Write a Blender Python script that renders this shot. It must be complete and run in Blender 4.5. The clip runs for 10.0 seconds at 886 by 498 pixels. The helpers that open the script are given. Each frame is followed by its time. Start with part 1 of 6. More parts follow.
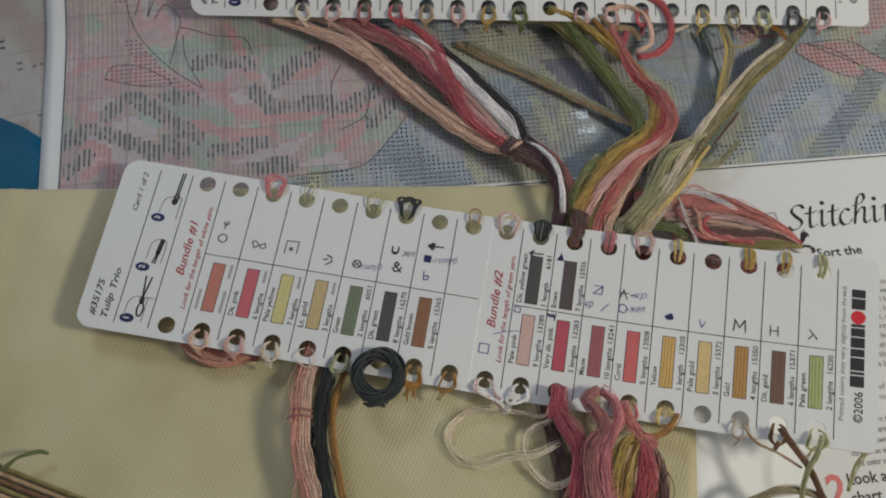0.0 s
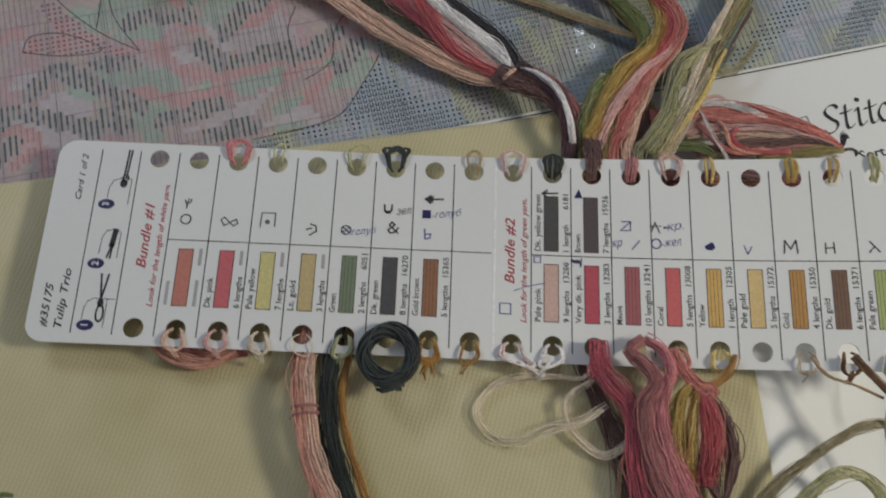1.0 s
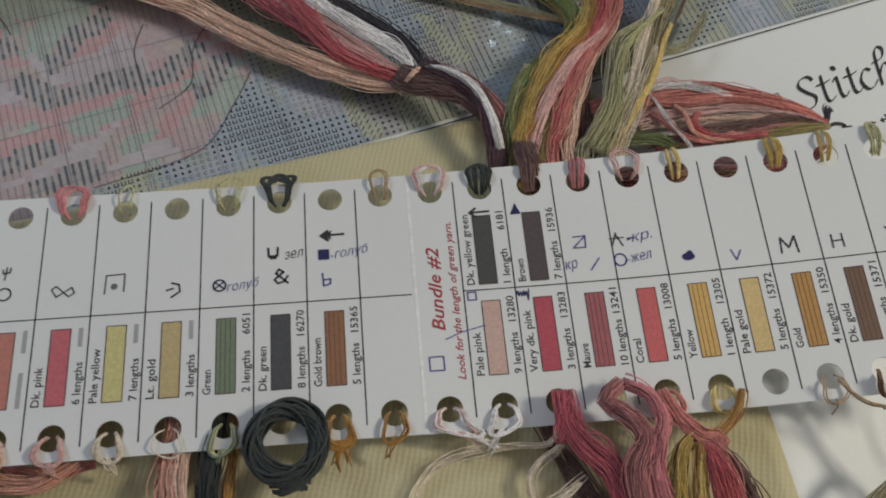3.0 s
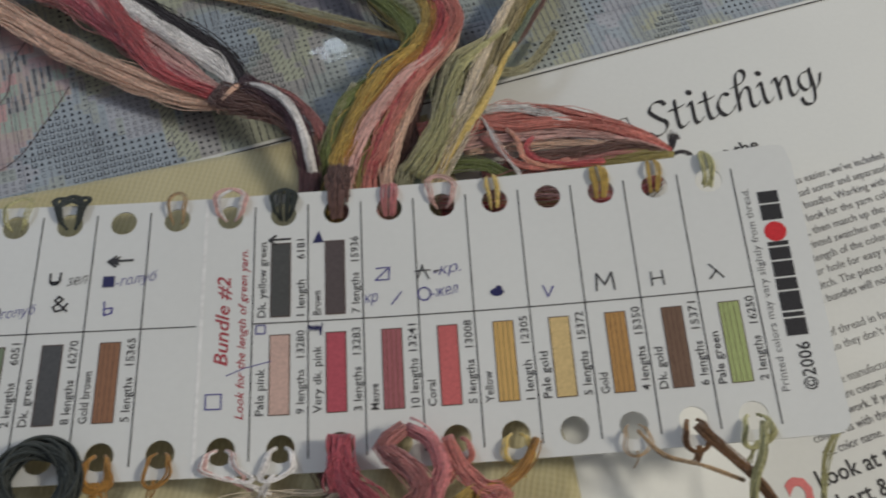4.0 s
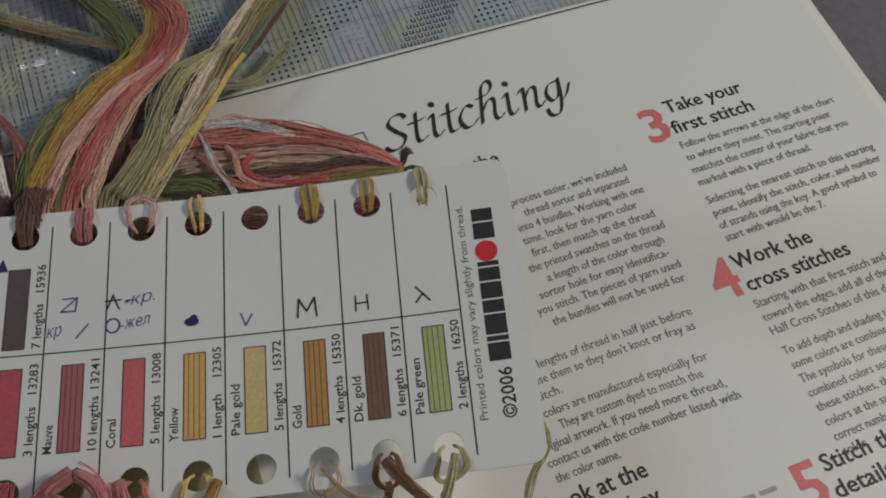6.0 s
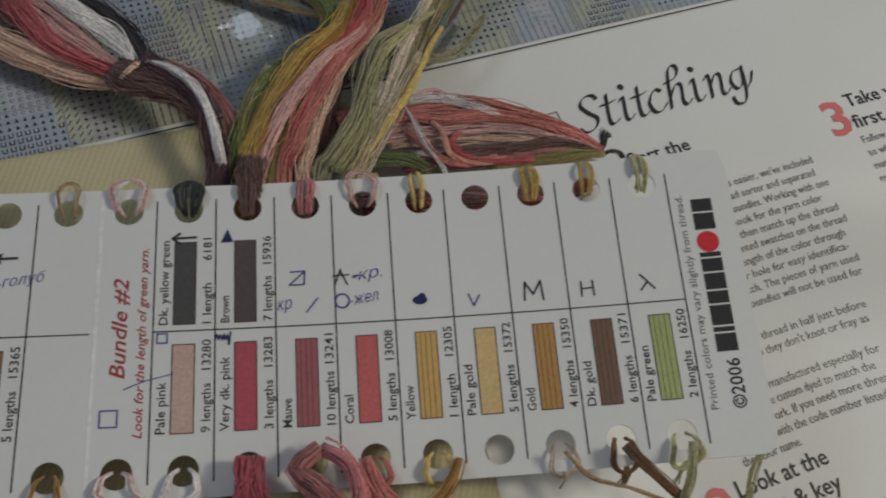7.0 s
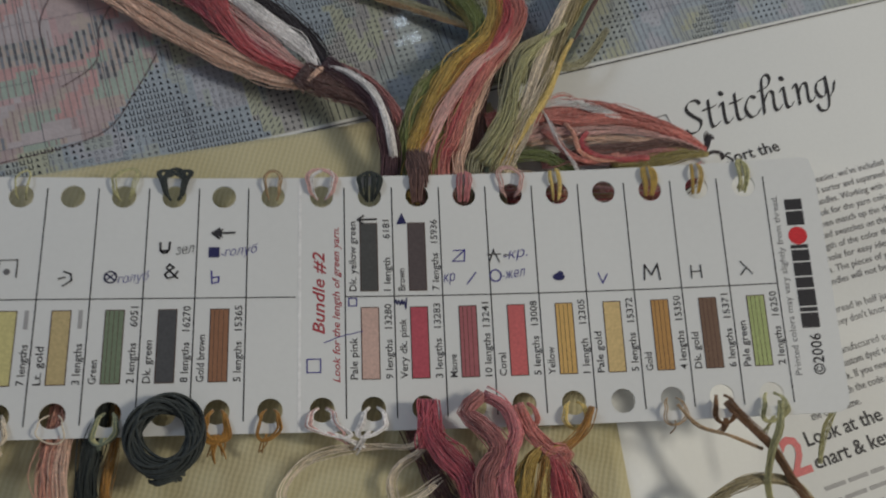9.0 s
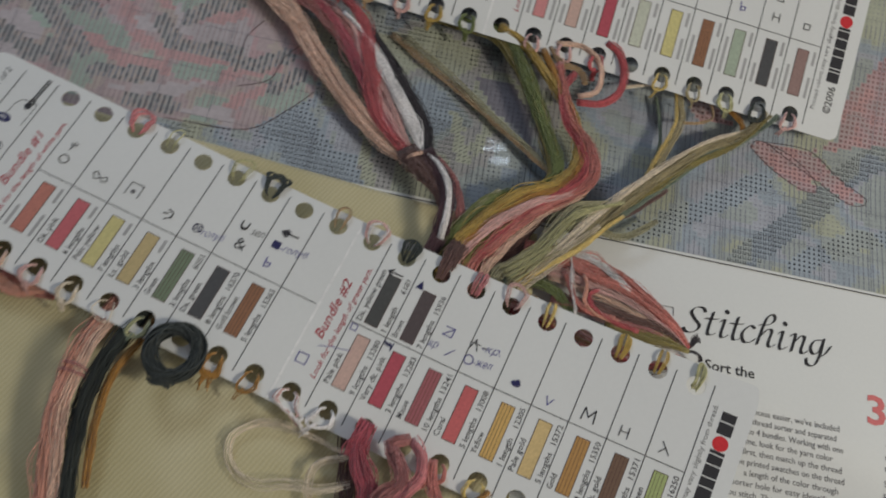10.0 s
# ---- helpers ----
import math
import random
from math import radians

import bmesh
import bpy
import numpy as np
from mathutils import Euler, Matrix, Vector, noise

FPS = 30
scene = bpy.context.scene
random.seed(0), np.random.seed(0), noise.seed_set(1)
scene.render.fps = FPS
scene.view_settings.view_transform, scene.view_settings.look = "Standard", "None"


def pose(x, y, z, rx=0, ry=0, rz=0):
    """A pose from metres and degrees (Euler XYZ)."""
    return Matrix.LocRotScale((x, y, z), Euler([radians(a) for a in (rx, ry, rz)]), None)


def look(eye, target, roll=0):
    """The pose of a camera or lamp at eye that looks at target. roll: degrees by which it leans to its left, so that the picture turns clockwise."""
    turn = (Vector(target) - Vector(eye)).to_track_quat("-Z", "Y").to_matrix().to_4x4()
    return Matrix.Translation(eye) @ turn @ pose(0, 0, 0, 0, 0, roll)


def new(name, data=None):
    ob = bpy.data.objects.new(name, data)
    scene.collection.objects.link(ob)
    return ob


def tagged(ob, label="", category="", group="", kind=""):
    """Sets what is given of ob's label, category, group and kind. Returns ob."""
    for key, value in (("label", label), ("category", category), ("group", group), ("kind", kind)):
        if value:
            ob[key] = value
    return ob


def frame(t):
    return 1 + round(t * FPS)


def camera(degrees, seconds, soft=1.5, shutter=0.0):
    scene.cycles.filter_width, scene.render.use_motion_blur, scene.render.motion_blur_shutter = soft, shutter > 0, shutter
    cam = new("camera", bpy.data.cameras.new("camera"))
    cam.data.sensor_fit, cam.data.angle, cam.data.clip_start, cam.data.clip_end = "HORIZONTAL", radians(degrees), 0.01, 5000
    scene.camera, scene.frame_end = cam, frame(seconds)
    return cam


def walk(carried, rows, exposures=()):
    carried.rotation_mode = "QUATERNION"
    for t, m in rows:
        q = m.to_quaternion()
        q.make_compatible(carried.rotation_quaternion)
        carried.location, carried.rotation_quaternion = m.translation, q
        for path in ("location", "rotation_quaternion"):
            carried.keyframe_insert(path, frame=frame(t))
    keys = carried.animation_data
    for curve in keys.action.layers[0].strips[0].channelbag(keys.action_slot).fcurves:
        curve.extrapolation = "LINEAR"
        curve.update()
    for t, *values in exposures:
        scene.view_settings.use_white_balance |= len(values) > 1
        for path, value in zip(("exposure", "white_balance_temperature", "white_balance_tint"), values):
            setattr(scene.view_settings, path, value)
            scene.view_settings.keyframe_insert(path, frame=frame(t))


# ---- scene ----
cam = camera(50.82, 10.0, soft=1.9, shutter=0.25)
PATH = [
    (0, (0.0157, -0.0999, 0.2905), (0.0038, 0.0161, 0.0141), 5.54),
    (0.5, (0.0149, -0.0965, 0.2899), (0.0108, 0.0167, 0.0121), 3.24),
    (1, (0.0027, -0.0893, 0.2507), (0.0048, 0.0184, -0.0293), 5.07),
    (1.5, (-0.0071, -0.0705, 0.2794), (-0.0048, 0.0388, 0.0000), 0.36),
    (2, (0.0031, -0.0706, 0.2989), (0.0113, 0.0661, 0.0320), 1.18),
    (2.5, (0.0082, -0.0752, 0.2306), (0.0254, 0.0609, -0.0362), 4.07),
    (2.7, (0.0092, -0.0784, 0.2047), (0.0278, 0.0553, -0.0632), 4.63),
    (3.8, (0.0468, -0.0711, 0.1823), (0.0594, 0.0667, -0.0839), 3.87),
    (4, (0.0610, -0.0703, 0.1828), (0.0723, 0.0679, -0.0832), 3.22),
    (4.5, (0.0877, -0.0661, 0.1841), (0.0987, 0.0732, -0.0813), 2.39),
    (5, (0.1073, -0.0601, 0.1809), (0.1294, 0.0792, -0.0839), 5.67),
    (5.2, (0.1128, -0.0597, 0.1786), (0.1395, 0.0801, -0.0855), 7.01),
    (6.3, (0.1030, -0.0654, 0.1773), (0.1379, 0.0704, -0.0879), 11.16),
    (6.5, (0.0894, -0.0618, 0.1785), (0.1286, 0.0693, -0.0884), 13.74),
    (7, (0.0583, -0.0556, 0.1762), (0.1003, 0.0677, -0.0941), 17.13),
    (7.5, (0.0416, -0.0583, 0.1697), (0.0819, 0.0647, -0.1010), 17.15),
    (8, (0.0311, -0.0570, 0.1663), (0.0706, 0.0621, -0.1063), 18.26),
    (8.5, (0.0266, -0.0544, 0.1673), (0.0660, 0.0596, -0.1074), 19.48),
    (9, (0.0254, -0.0598, 0.2124), (0.0617, 0.0443, -0.0667), 19.41),
    (9.5, (0.0408, -0.0436, 0.2379), (0.0540, 0.0708, -0.0390), 21.00),
    (10, (0.0600, -0.0806, 0.2600), (0.0413, 0.0464, -0.0111), 19.51),
]
walk(cam, [(t, look(eye, target, roll)) for t, eye, target, roll in PATH],
     [(0, -0.27), (0.5, -0.31), (1, -0.3), (2, -0.3), (2.5, -0.2), (2.8, -0.26), (4, -0.38), (4.5, -0.48), (5, -0.62), (5.6, -0.72), (6.5, -0.83), (7, -0.75), (7.5, -0.67), (8, -0.58), (9, -0.57), (9.5, -0.56), (10, -0.43)])

# ---- light ----
world = bpy.data.worlds.new("room_air")
scene.world = world
world.use_nodes = True
world.node_tree.nodes["Background"].inputs[0].default_value = (0.72, 0.735, 0.78, 1)
world.node_tree.nodes["Background"].inputs[1].default_value = 0.3


def area_lamp(name, place, aim, size, power, colour):
    data = bpy.data.lights.new(name, "AREA")
    data.shape, data.size, data.energy, data.color = "DISK", size, power, colour
    ob = new(name, data)
    ob.matrix_world = look(place, aim)
    return ob


area_lamp("lamp_bulb", (0.67, -0.008, 0.5), (0.03, 0.04, 0), 0.14, 3.7, (1.0, 0.94, 0.8))
area_lamp("window_light", (-0.9, 0.95, 1.0), (0.0, 0.1, 0), 0.5, 6.4, (0.7, 0.83, 1.0))

# ---- materials ----
MM = 0.001
MATS = {}


def material(name, colour, rough=0.6, metal=0.0, grain=0.08, scale=900.0, bump=0.0, bump_scale=None, spec=0.3, sheen=0.0, blotch=0.05, blotch_scale=25.0):
    """A surface with grain and larger blotches of tone, and fine relief."""
    if name in MATS:
        return MATS[name]
    m = bpy.data.materials.new(name)
    m.use_nodes = True
    n, l = m.node_tree.nodes, m.node_tree.links
    b = n["Principled BSDF"]
    b.inputs["Roughness"].default_value, b.inputs["Metallic"].default_value = rough, metal
    b.inputs["Specular IOR Level"].default_value = spec
    b.inputs["Sheen Weight"].default_value = sheen
    co = n.new("ShaderNodeTexCoord")
    tones = []
    for sc, amount in ((scale, grain), (blotch_scale, blotch)):
        nz = n.new("ShaderNodeTexNoise")
        nz.inputs["Scale"].default_value, nz.inputs["Detail"].default_value = sc, 3
        l.new(co.outputs["Object"], nz.inputs["Vector"])
        mr = n.new("ShaderNodeMapRange")
        mr.inputs["From Min"].default_value, mr.inputs["From Max"].default_value = 0.3, 0.7
        mr.inputs["To Min"].default_value, mr.inputs["To Max"].default_value = 1 - amount, 1 + amount
        l.new(nz.outputs["Fac"], mr.inputs["Value"])
        tones.append((nz, mr))
    mul = n.new("ShaderNodeMath")
    mul.operation = "MULTIPLY"
    l.new(tones[0][1].outputs[0], mul.inputs[0])
    l.new(tones[1][1].outputs[0], mul.inputs[1])
    mix = n.new("ShaderNodeVectorMath")
    mix.operation = "SCALE"
    mix.inputs[0].default_value = colour
    l.new(mul.outputs[0], mix.inputs["Scale"])
    l.new(mix.outputs[0], b.inputs["Base Color"])
    if bump:
        src = tones[0][0]
        if bump_scale:
            src = n.new("ShaderNodeTexNoise")
            src.inputs["Scale"].default_value = bump_scale
            l.new(co.outputs["Object"], src.inputs["Vector"])
        bp = n.new("ShaderNodeBump")
        bp.inputs["Strength"].default_value, bp.inputs["Distance"].default_value = bump, 0.0003
        l.new(src.outputs["Fac"], bp.inputs["Height"])
        l.new(bp.outputs[0], b.inputs["Normal"])
    MATS[name] = m
    return m


def ink(name, colour, rough=0.5):
    return material("ink_" + name, colour, rough, grain=0.12, scale=2500, blotch=0.08)


def island_tone(m, low, high):
    """Gives each loose piece of a mesh a tone of its own."""
    n, l = m.node_tree.nodes, m.node_tree.links
    geo, mr, mix, b = n.new("ShaderNodeNewGeometry"), n.new("ShaderNodeMapRange"), n.new("ShaderNodeVectorMath"), n["Principled BSDF"]
    mr.inputs["To Min"].default_value, mr.inputs["To Max"].default_value = low, high
    l.new(geo.outputs["Random Per Island"], mr.inputs["Value"])
    mix.operation = "SCALE"
    l.new(b.inputs["Base Color"].links[0].from_socket, mix.inputs[0])
    l.new(mr.outputs[0], mix.inputs["Scale"])
    l.new(mix.outputs[0], b.inputs["Base Color"])


def yarn(name, colour):
    """Floss: fine grain, slow changes of tone and a tone of its own for each strand."""
    fresh = "floss_" + name not in MATS
    m = material("floss_" + name, colour, 0.6, grain=0.25, scale=1500, bump=0.5, spec=0.25, sheen=min(0.4, 0.05 + max(colour)), blotch=0.16, blotch_scale=70)
    if fresh:
        island_tone(m, 0.8, 1.22)
    return m


CARD = material("white_card", (0.77, 0.773, 0.76), 0.42, grain=0.012, scale=700, bump=0.05, spec=0.35, blotch=0.02)
PAPER = material("instruction_paper", (0.75, 0.757, 0.745), 0.5, grain=0.012, scale=900, bump=0.06, blotch=0.025, blotch_scale=14)
BLACK = ink("black", (0.04, 0.038, 0.042))
GREY_INK = ink("grey", (0.16, 0.155, 0.16))
RED = ink("brick_red", (0.42, 0.06, 0.075))
PINK_INK = ink("salmon", (0.72, 0.2, 0.2))
LOGO_RED = ink("logo_red", (0.68, 0.04, 0.05))
BLUE_INK = ink("ballpoint", (0.07, 0.06, 0.29))
NAVY = ink("navy", (0.03, 0.03, 0.11))

SWATCH = {
    "salmon": (0.55, 0.17, 0.115), "rose": (0.6, 0.1, 0.12), "straw": (0.68, 0.6, 0.23), "sand": (0.58, 0.44, 0.19),
    "leaf": (0.16, 0.22, 0.12), "ink_black": (0.03, 0.03, 0.035), "rust": (0.3, 0.11, 0.03), "olive_black": (0.03, 0.03, 0.028),
    "brown_black": (0.055, 0.028, 0.03), "shell": (0.66, 0.43, 0.36), "crimson": (0.5, 0.04, 0.075), "mauve": (0.4, 0.085, 0.1),
    "coral": (0.63, 0.1, 0.1), "yellow": (0.7, 0.42, 0.1), "pale_gold": (0.73, 0.52, 0.21), "gold": (0.53, 0.26, 0.045),
    "dark_gold": (0.17, 0.075, 0.03), "lime": (0.42, 0.5, 0.17), "peach": (0.68, 0.37, 0.25), "plum": (0.09, 0.035, 0.06),
    "cream": (0.7, 0.68, 0.55), "sage": (0.4, 0.48, 0.36), "taupe": (0.3, 0.17, 0.15), "orange": (0.5, 0.2, 0.02), "pink": (0.7, 0.25, 0.25),
    "pale_green": (0.6, 0.62, 0.5),
}
SWATCH = {k: tuple(0.065 + 0.86 * x for x in c) for k, c in SWATCH.items()}
YARN = {
    "white": (0.74, 0.71, 0.7), "cream": (0.68, 0.58, 0.45), "peach": (0.7, 0.47, 0.36), "salmon": (0.6, 0.29, 0.21), "red": (0.46, 0.075, 0.085),
    "magenta": (0.42, 0.07, 0.1), "rose": (0.55, 0.19, 0.2), "mauve": (0.36, 0.13, 0.125), "brown": (0.14, 0.07, 0.06), "black": (0.035, 0.028, 0.034),
    "black_green": (0.026, 0.033, 0.032), "dark_green": (0.02, 0.026, 0.023), "green": (0.14, 0.17, 0.05), "olive": (0.22, 0.18, 0.05), "gold": (0.36, 0.17, 0.025), "mustard": (0.42, 0.28, 0.06),
    "yellow": (0.62, 0.46, 0.15), "khaki": (0.34, 0.28, 0.15), "grey_green": (0.33, 0.31, 0.19), "pale_green": (0.45, 0.43, 0.22), "sage": (0.16, 0.2, 0.15),
    "dark_gold": (0.17, 0.08, 0.03), "coral": (0.53, 0.18, 0.15), "pale_pink": (0.63, 0.38, 0.35), "plum": (0.075, 0.03, 0.04), "tan": (0.42, 0.28, 0.15),
}

YARN = {k: tuple(0.016 + 1.06 * x for x in c) for k, c in YARN.items()}


def floss(key):
    return yarn(key, YARN[key])


# ---- mesh helpers ----
def mesh_object(name, verts, faces, mat, parent=None, label="", smooth=False):
    me = bpy.data.meshes.new(name)
    me.from_pydata([tuple(v) for v in verts], [], faces)
    if smooth:
        me.polygons.foreach_set("use_smooth", [True] * len(me.polygons))
    for m in mat if isinstance(mat, (list, tuple)) else [mat]:
        me.materials.append(m)
    ob = new(name, me)
    if parent:
        ob.parent = parent
    if label:
        ob["label"] = label
    return ob


def part(name, bm, mat, parent, label="", smooth=False):
    me = bpy.data.meshes.new(name)
    bm.to_mesh(me)
    bm.free()
    if smooth:
        me.polygons.foreach_set("use_smooth", [True] * len(me.polygons))
    me.materials.append(mat)
    ob = new(name, me)
    if parent:
        ob.parent = parent
    if label:
        ob["label"] = label
    return ob


class Flat:
    """Collects flat printed shapes, in millimetres, to be laid on a surface as one mesh."""

    def __init__(self):
        self.v, self.f = [], []

    def add(self, verts, faces):
        k = len(self.v)
        self.v += verts
        self.f += [tuple(k + i for i in f) for f in faces]
        return self

    def rect(self, x0, y0, x1, y1, cols=1):
        for i in range(cols):
            a, b = x0 + (x1 - x0) * i / cols, x0 + (x1 - x0) * (i + 1) / cols
            self.add([(a, y0), (b, y0), (b, y1), (a, y1)], [(0, 1, 2, 3)])
        return self

    def disc(self, x, y, rx, ry=None, n=24):
        ry = ry or rx
        return self.add([(x + rx * math.cos(2 * math.pi * i / n), y + ry * math.sin(2 * math.pi * i / n)) for i in range(n)], [tuple(range(n))])

    def stroke(self, pts, w=0.35, closed=False):
        pts = [Vector(p) for p in pts]
        if closed:
            pts = pts + [pts[0]]
        for a, b in zip(pts, pts[1:]):
            d = (b - a).normalized()
            s = Vector((-d.y, d.x)) * w / 2
            a, b = a - d * w * 0.3, b + d * w * 0.3
            self.add([tuple(a - s), tuple(b - s), tuple(b + s), tuple(a + s)], [(0, 1, 2, 3)])
        return self

    def ring(self, x, y, rx, ry=None, w=0.35, n=20, a0=0, a1=360):
        ry = ry or rx
        return self.stroke([(x + rx * math.cos(radians(a0 + (a1 - a0) * i / n)), y + ry * math.sin(radians(a0 + (a1 - a0) * i / n))) for i in range(n + 1)], w)

    def text(self, words, x, y, size, width=None, turn=0, shear=0.0, bold=0.0, align="LEFT"):
        v, f = glyphs(words, shear, bold)
        if not v:
            return self
        lo, hi = min(p[0] for p in v), max(p[0] for p in v)
        sx = width / (hi - lo) if width else size
        off = {"LEFT": -lo, "RIGHT": -hi, "CENTER": -(lo + hi) / 2}[align]
        c, s = math.cos(radians(turn)), math.sin(radians(turn))
        return self.add([(x + c * (px + off) * sx - s * py * size, y + s * (px + off) * sx + c * py * size) for px, py in v], f)

    def lay(self, name, surface, mat, parent, label=""):
        return mesh_object(name, [surface(x, y) for x, y in self.v], self.f, mat, parent, label)


GLYPHS = {}


def glyphs(words, shear, bold):
    key = (words, shear, bold)
    if key not in GLYPHS:
        cu = bpy.data.curves.new("writing", "FONT")
        cu.body, cu.size, cu.shear, cu.offset, cu.resolution_u = words, 1.0, shear, bold, 2
        ob = new("writing", cu)
        me = bpy.data.meshes.new_from_object(ob.evaluated_get(bpy.context.evaluated_depsgraph_get()))
        GLYPHS[key] = ([(v.co.x, v.co.y) for v in me.vertices], [tuple(p.vertices) for p in me.polygons])
        bpy.data.objects.remove(ob)
        bpy.data.curves.remove(cu)
        bpy.data.meshes.remove(me)
    return GLYPHS[key]


def smooth_path(pts, n):
    """Catmull-Rom through the points, n samples evenly along its length."""
    p = np.array([pts[0]] + list(pts) + [pts[-1]], float)
    out = []
    for i in range(1, len(p) - 2):
        for t in np.linspace(0, 1, 24, endpoint=False):
            a, b, c, d = p[i - 1], p[i], p[i + 1], p[i + 2]
            out.append(0.5 * (2 * b + (c - a) * t + (2 * a - 5 * b + 4 * c - d) * t**2 + (3 * b - a - 3 * c + d) * t**3))
    out.append(p[-2])
    out = np.array(out)
    s = np.r_[0, np.cumsum(np.linalg.norm(np.diff(out, axis=0), axis=1))]
    return np.stack([np.interp(np.linspace(0, s[-1], n), s, out[:, k]) for k in range(3)], 1)


def tube(path, r, sides=5):
    """Rings of a thin tube along a path, in the path's units."""
    d = np.gradient(path, axis=0)
    d /= np.linalg.norm(d, axis=1)[:, None] + 1e-9
    side = np.cross(d, (0, 0, 1.0))
    bad = np.linalg.norm(side, axis=1) < 0.05
    side[bad] = (1, 0, 0)
    side /= np.linalg.norm(side, axis=1)[:, None]
    up = np.cross(side, d)
    a = np.linspace(0, 2 * np.pi, sides, endpoint=False)
    rr = np.broadcast_to(r, (len(path),))
    v = path[:, None] + rr[:, None, None] * (np.cos(a)[None, :, None] * side[:, None] + np.sin(a)[None, :, None] * up[:, None])
    f = []
    for i in range(len(path) - 1):
        for j in range(sides):
            k = (j + 1) % sides
            f.append((i * sides + j, i * sides + k, (i + 1) * sides + k, (i + 1) * sides + j))
    f.append(tuple(range(sides))[::-1])
    f.append(tuple((len(path) - 1) * sides + j for j in range(sides)))
    return v.reshape(-1, 3), f


class Strands:
    """Gathers the strands of one colour, in millimetres."""

    def __init__(self):
        self.v, self.f, self.k = [], [], 0

    def add(self, path, r, sides=5):
        v, f = tube(path, r, sides)
        self.v.append(v)
        self.f += [tuple(self.k + i for i in q) for q in f]
        self.k += len(v)

    def build(self, name, mat, parent, label=""):
        return mesh_object(name, np.concatenate(self.v) * MM, self.f, mat, parent, label, smooth=True)


RNG = np.random.default_rng(7)


def hank(name, label, runs, group="", category="embroidery floss"):
    """A hank of floss. runs: (colour, strands, points in mm, half width, half height, strand radius). Each colour is a part."""
    thing = tagged(new(name), label, category, group)
    thing.empty_display_size = 0.01
    by = {}
    for colour, count, pts, wide, high, r in runs:
        st = by.setdefault(colour, Strands())
        length = sum(math.dist(a, b) for a, b in zip(pts, pts[1:]))
        n = max(14, int(length / 1.9))
        base = smooth_path(pts, n)
        d = np.gradient(base, axis=0)
        d /= np.linalg.norm(d, axis=1)[:, None]
        side = np.cross(d, (0, 0, 1.0))
        side /= np.linalg.norm(side, axis=1)[:, None] + 1e-9
        t = np.linspace(0, 1, n)
        w = np.interp(t, np.linspace(0, 1, len(wide)), wide) if isinstance(wide, (list, tuple)) else np.full(n, wide)
        h = np.interp(t, np.linspace(0, 1, len(high)), high) if isinstance(high, (list, tuple)) else np.full(n, high)
        for i in range(int(count * 9)):
            a, rad = RNG.uniform(0, 2 * np.pi), math.sqrt(RNG.uniform(0.0, 1))
            twist = RNG.normal(0, 1.3) * t + a
            loose = RNG.uniform(0.1, 0.35) if RNG.uniform() < 0.8 else RNG.uniform(0.5, 1.5)
            wob = loose * (np.sin(2 * np.pi * (RNG.uniform(0.4, max(0.6, length / 24)) * t + RNG.uniform())) + 0.35 * np.sin(2 * np.pi * (length / RNG.uniform(14, 26) * t + RNG.uniform())))
            fine = 0.08 * np.sin(2 * np.pi * (length / RNG.uniform(5, 12) * t + RNG.uniform()))
            off = (rad * np.cos(twist) * 1.12 + wob * 0.6) * w + fine
            lift = rad * np.sin(twist) * h + 0.06 * np.cos(2 * np.pi * (length / RNG.uniform(4, 7) * t + RNG.uniform())) + abs(wob) * 0.4 * h
            thin = r * 0.33 * RNG.uniform(0.75, 1.25)
            path = base + side * off[:, None]
            path[:, 2] = np.maximum(path[:, 2] + lift, thin + 0.4)
            lo, hi = 0, n
            if RNG.uniform() < 0.3:
                hi = n - int(RNG.uniform(0, 0.06) * n)
            st.add(path[lo:hi], thin, 4)
    for colour, st in by.items():
        tagged(st.build("floss", floss(colour), thing, colour.replace("_", " ") + " floss strands"), kind="stuff")
    return thing

# ---- the table ----
def slab(name, x0, y0, z0, x1, y1, z1, mat, label, category, kind="structure", bevel=0.0):
    bm = bmesh.new()
    bmesh.ops.create_cube(bm, size=1)
    for v in bm.verts:
        v.co = ((x0 + x1) / 2 + v.co.x * (x1 - x0), (y0 + y1) / 2 + v.co.y * (y1 - y0), (z0 + z1) / 2 + v.co.z * (z1 - z0))
    if bevel:
        bmesh.ops.bevel(bm, geom=bm.edges[:], offset=bevel, segments=2, affect="EDGES")
    return tagged(part(name, bm, mat, None), label, category, kind=kind)


TABLE = material("table_laminate", (0.16, 0.15, 0.175), 0.5, grain=0.1, scale=400, bump=0.05, blotch=0.08)
slab("tabletop", -0.42, -0.3, -0.05, 0.48, 0.42, -0.0205, TABLE, "plain grey-violet tabletop", "table", bevel=0.003)

PILE = material("pile_paper", (0.6, 0.58, 0.54), 0.7, grain=0.04, scale=700, bump=0.05)
pile = tagged(new("paper_pile"), "pile of plain paper under the sheet and cloth", "paper pile")
for k in range(6):
    d = 0.0006 * math.sin(2.3 * k)
    sheaf = slab("sheaf", -0.198 + d, -0.106 - d, -0.0204 + 0.0025 * k, 0.09 + d, 0.185 + 2 * d, -0.0204 + 0.0025 * (k + 1) - 0.0001, PILE, "", "", kind="", bevel=0.0004)
    sheaf.parent = pile

# ---- instruction sheet with printed chart ----
SHEET_TURN = radians(17)
CS, SS = math.cos(SHEET_TURN), math.sin(SHEET_TURN)
UP_N = (-0.198, 0.980)
RISE = math.tan(radians(18))


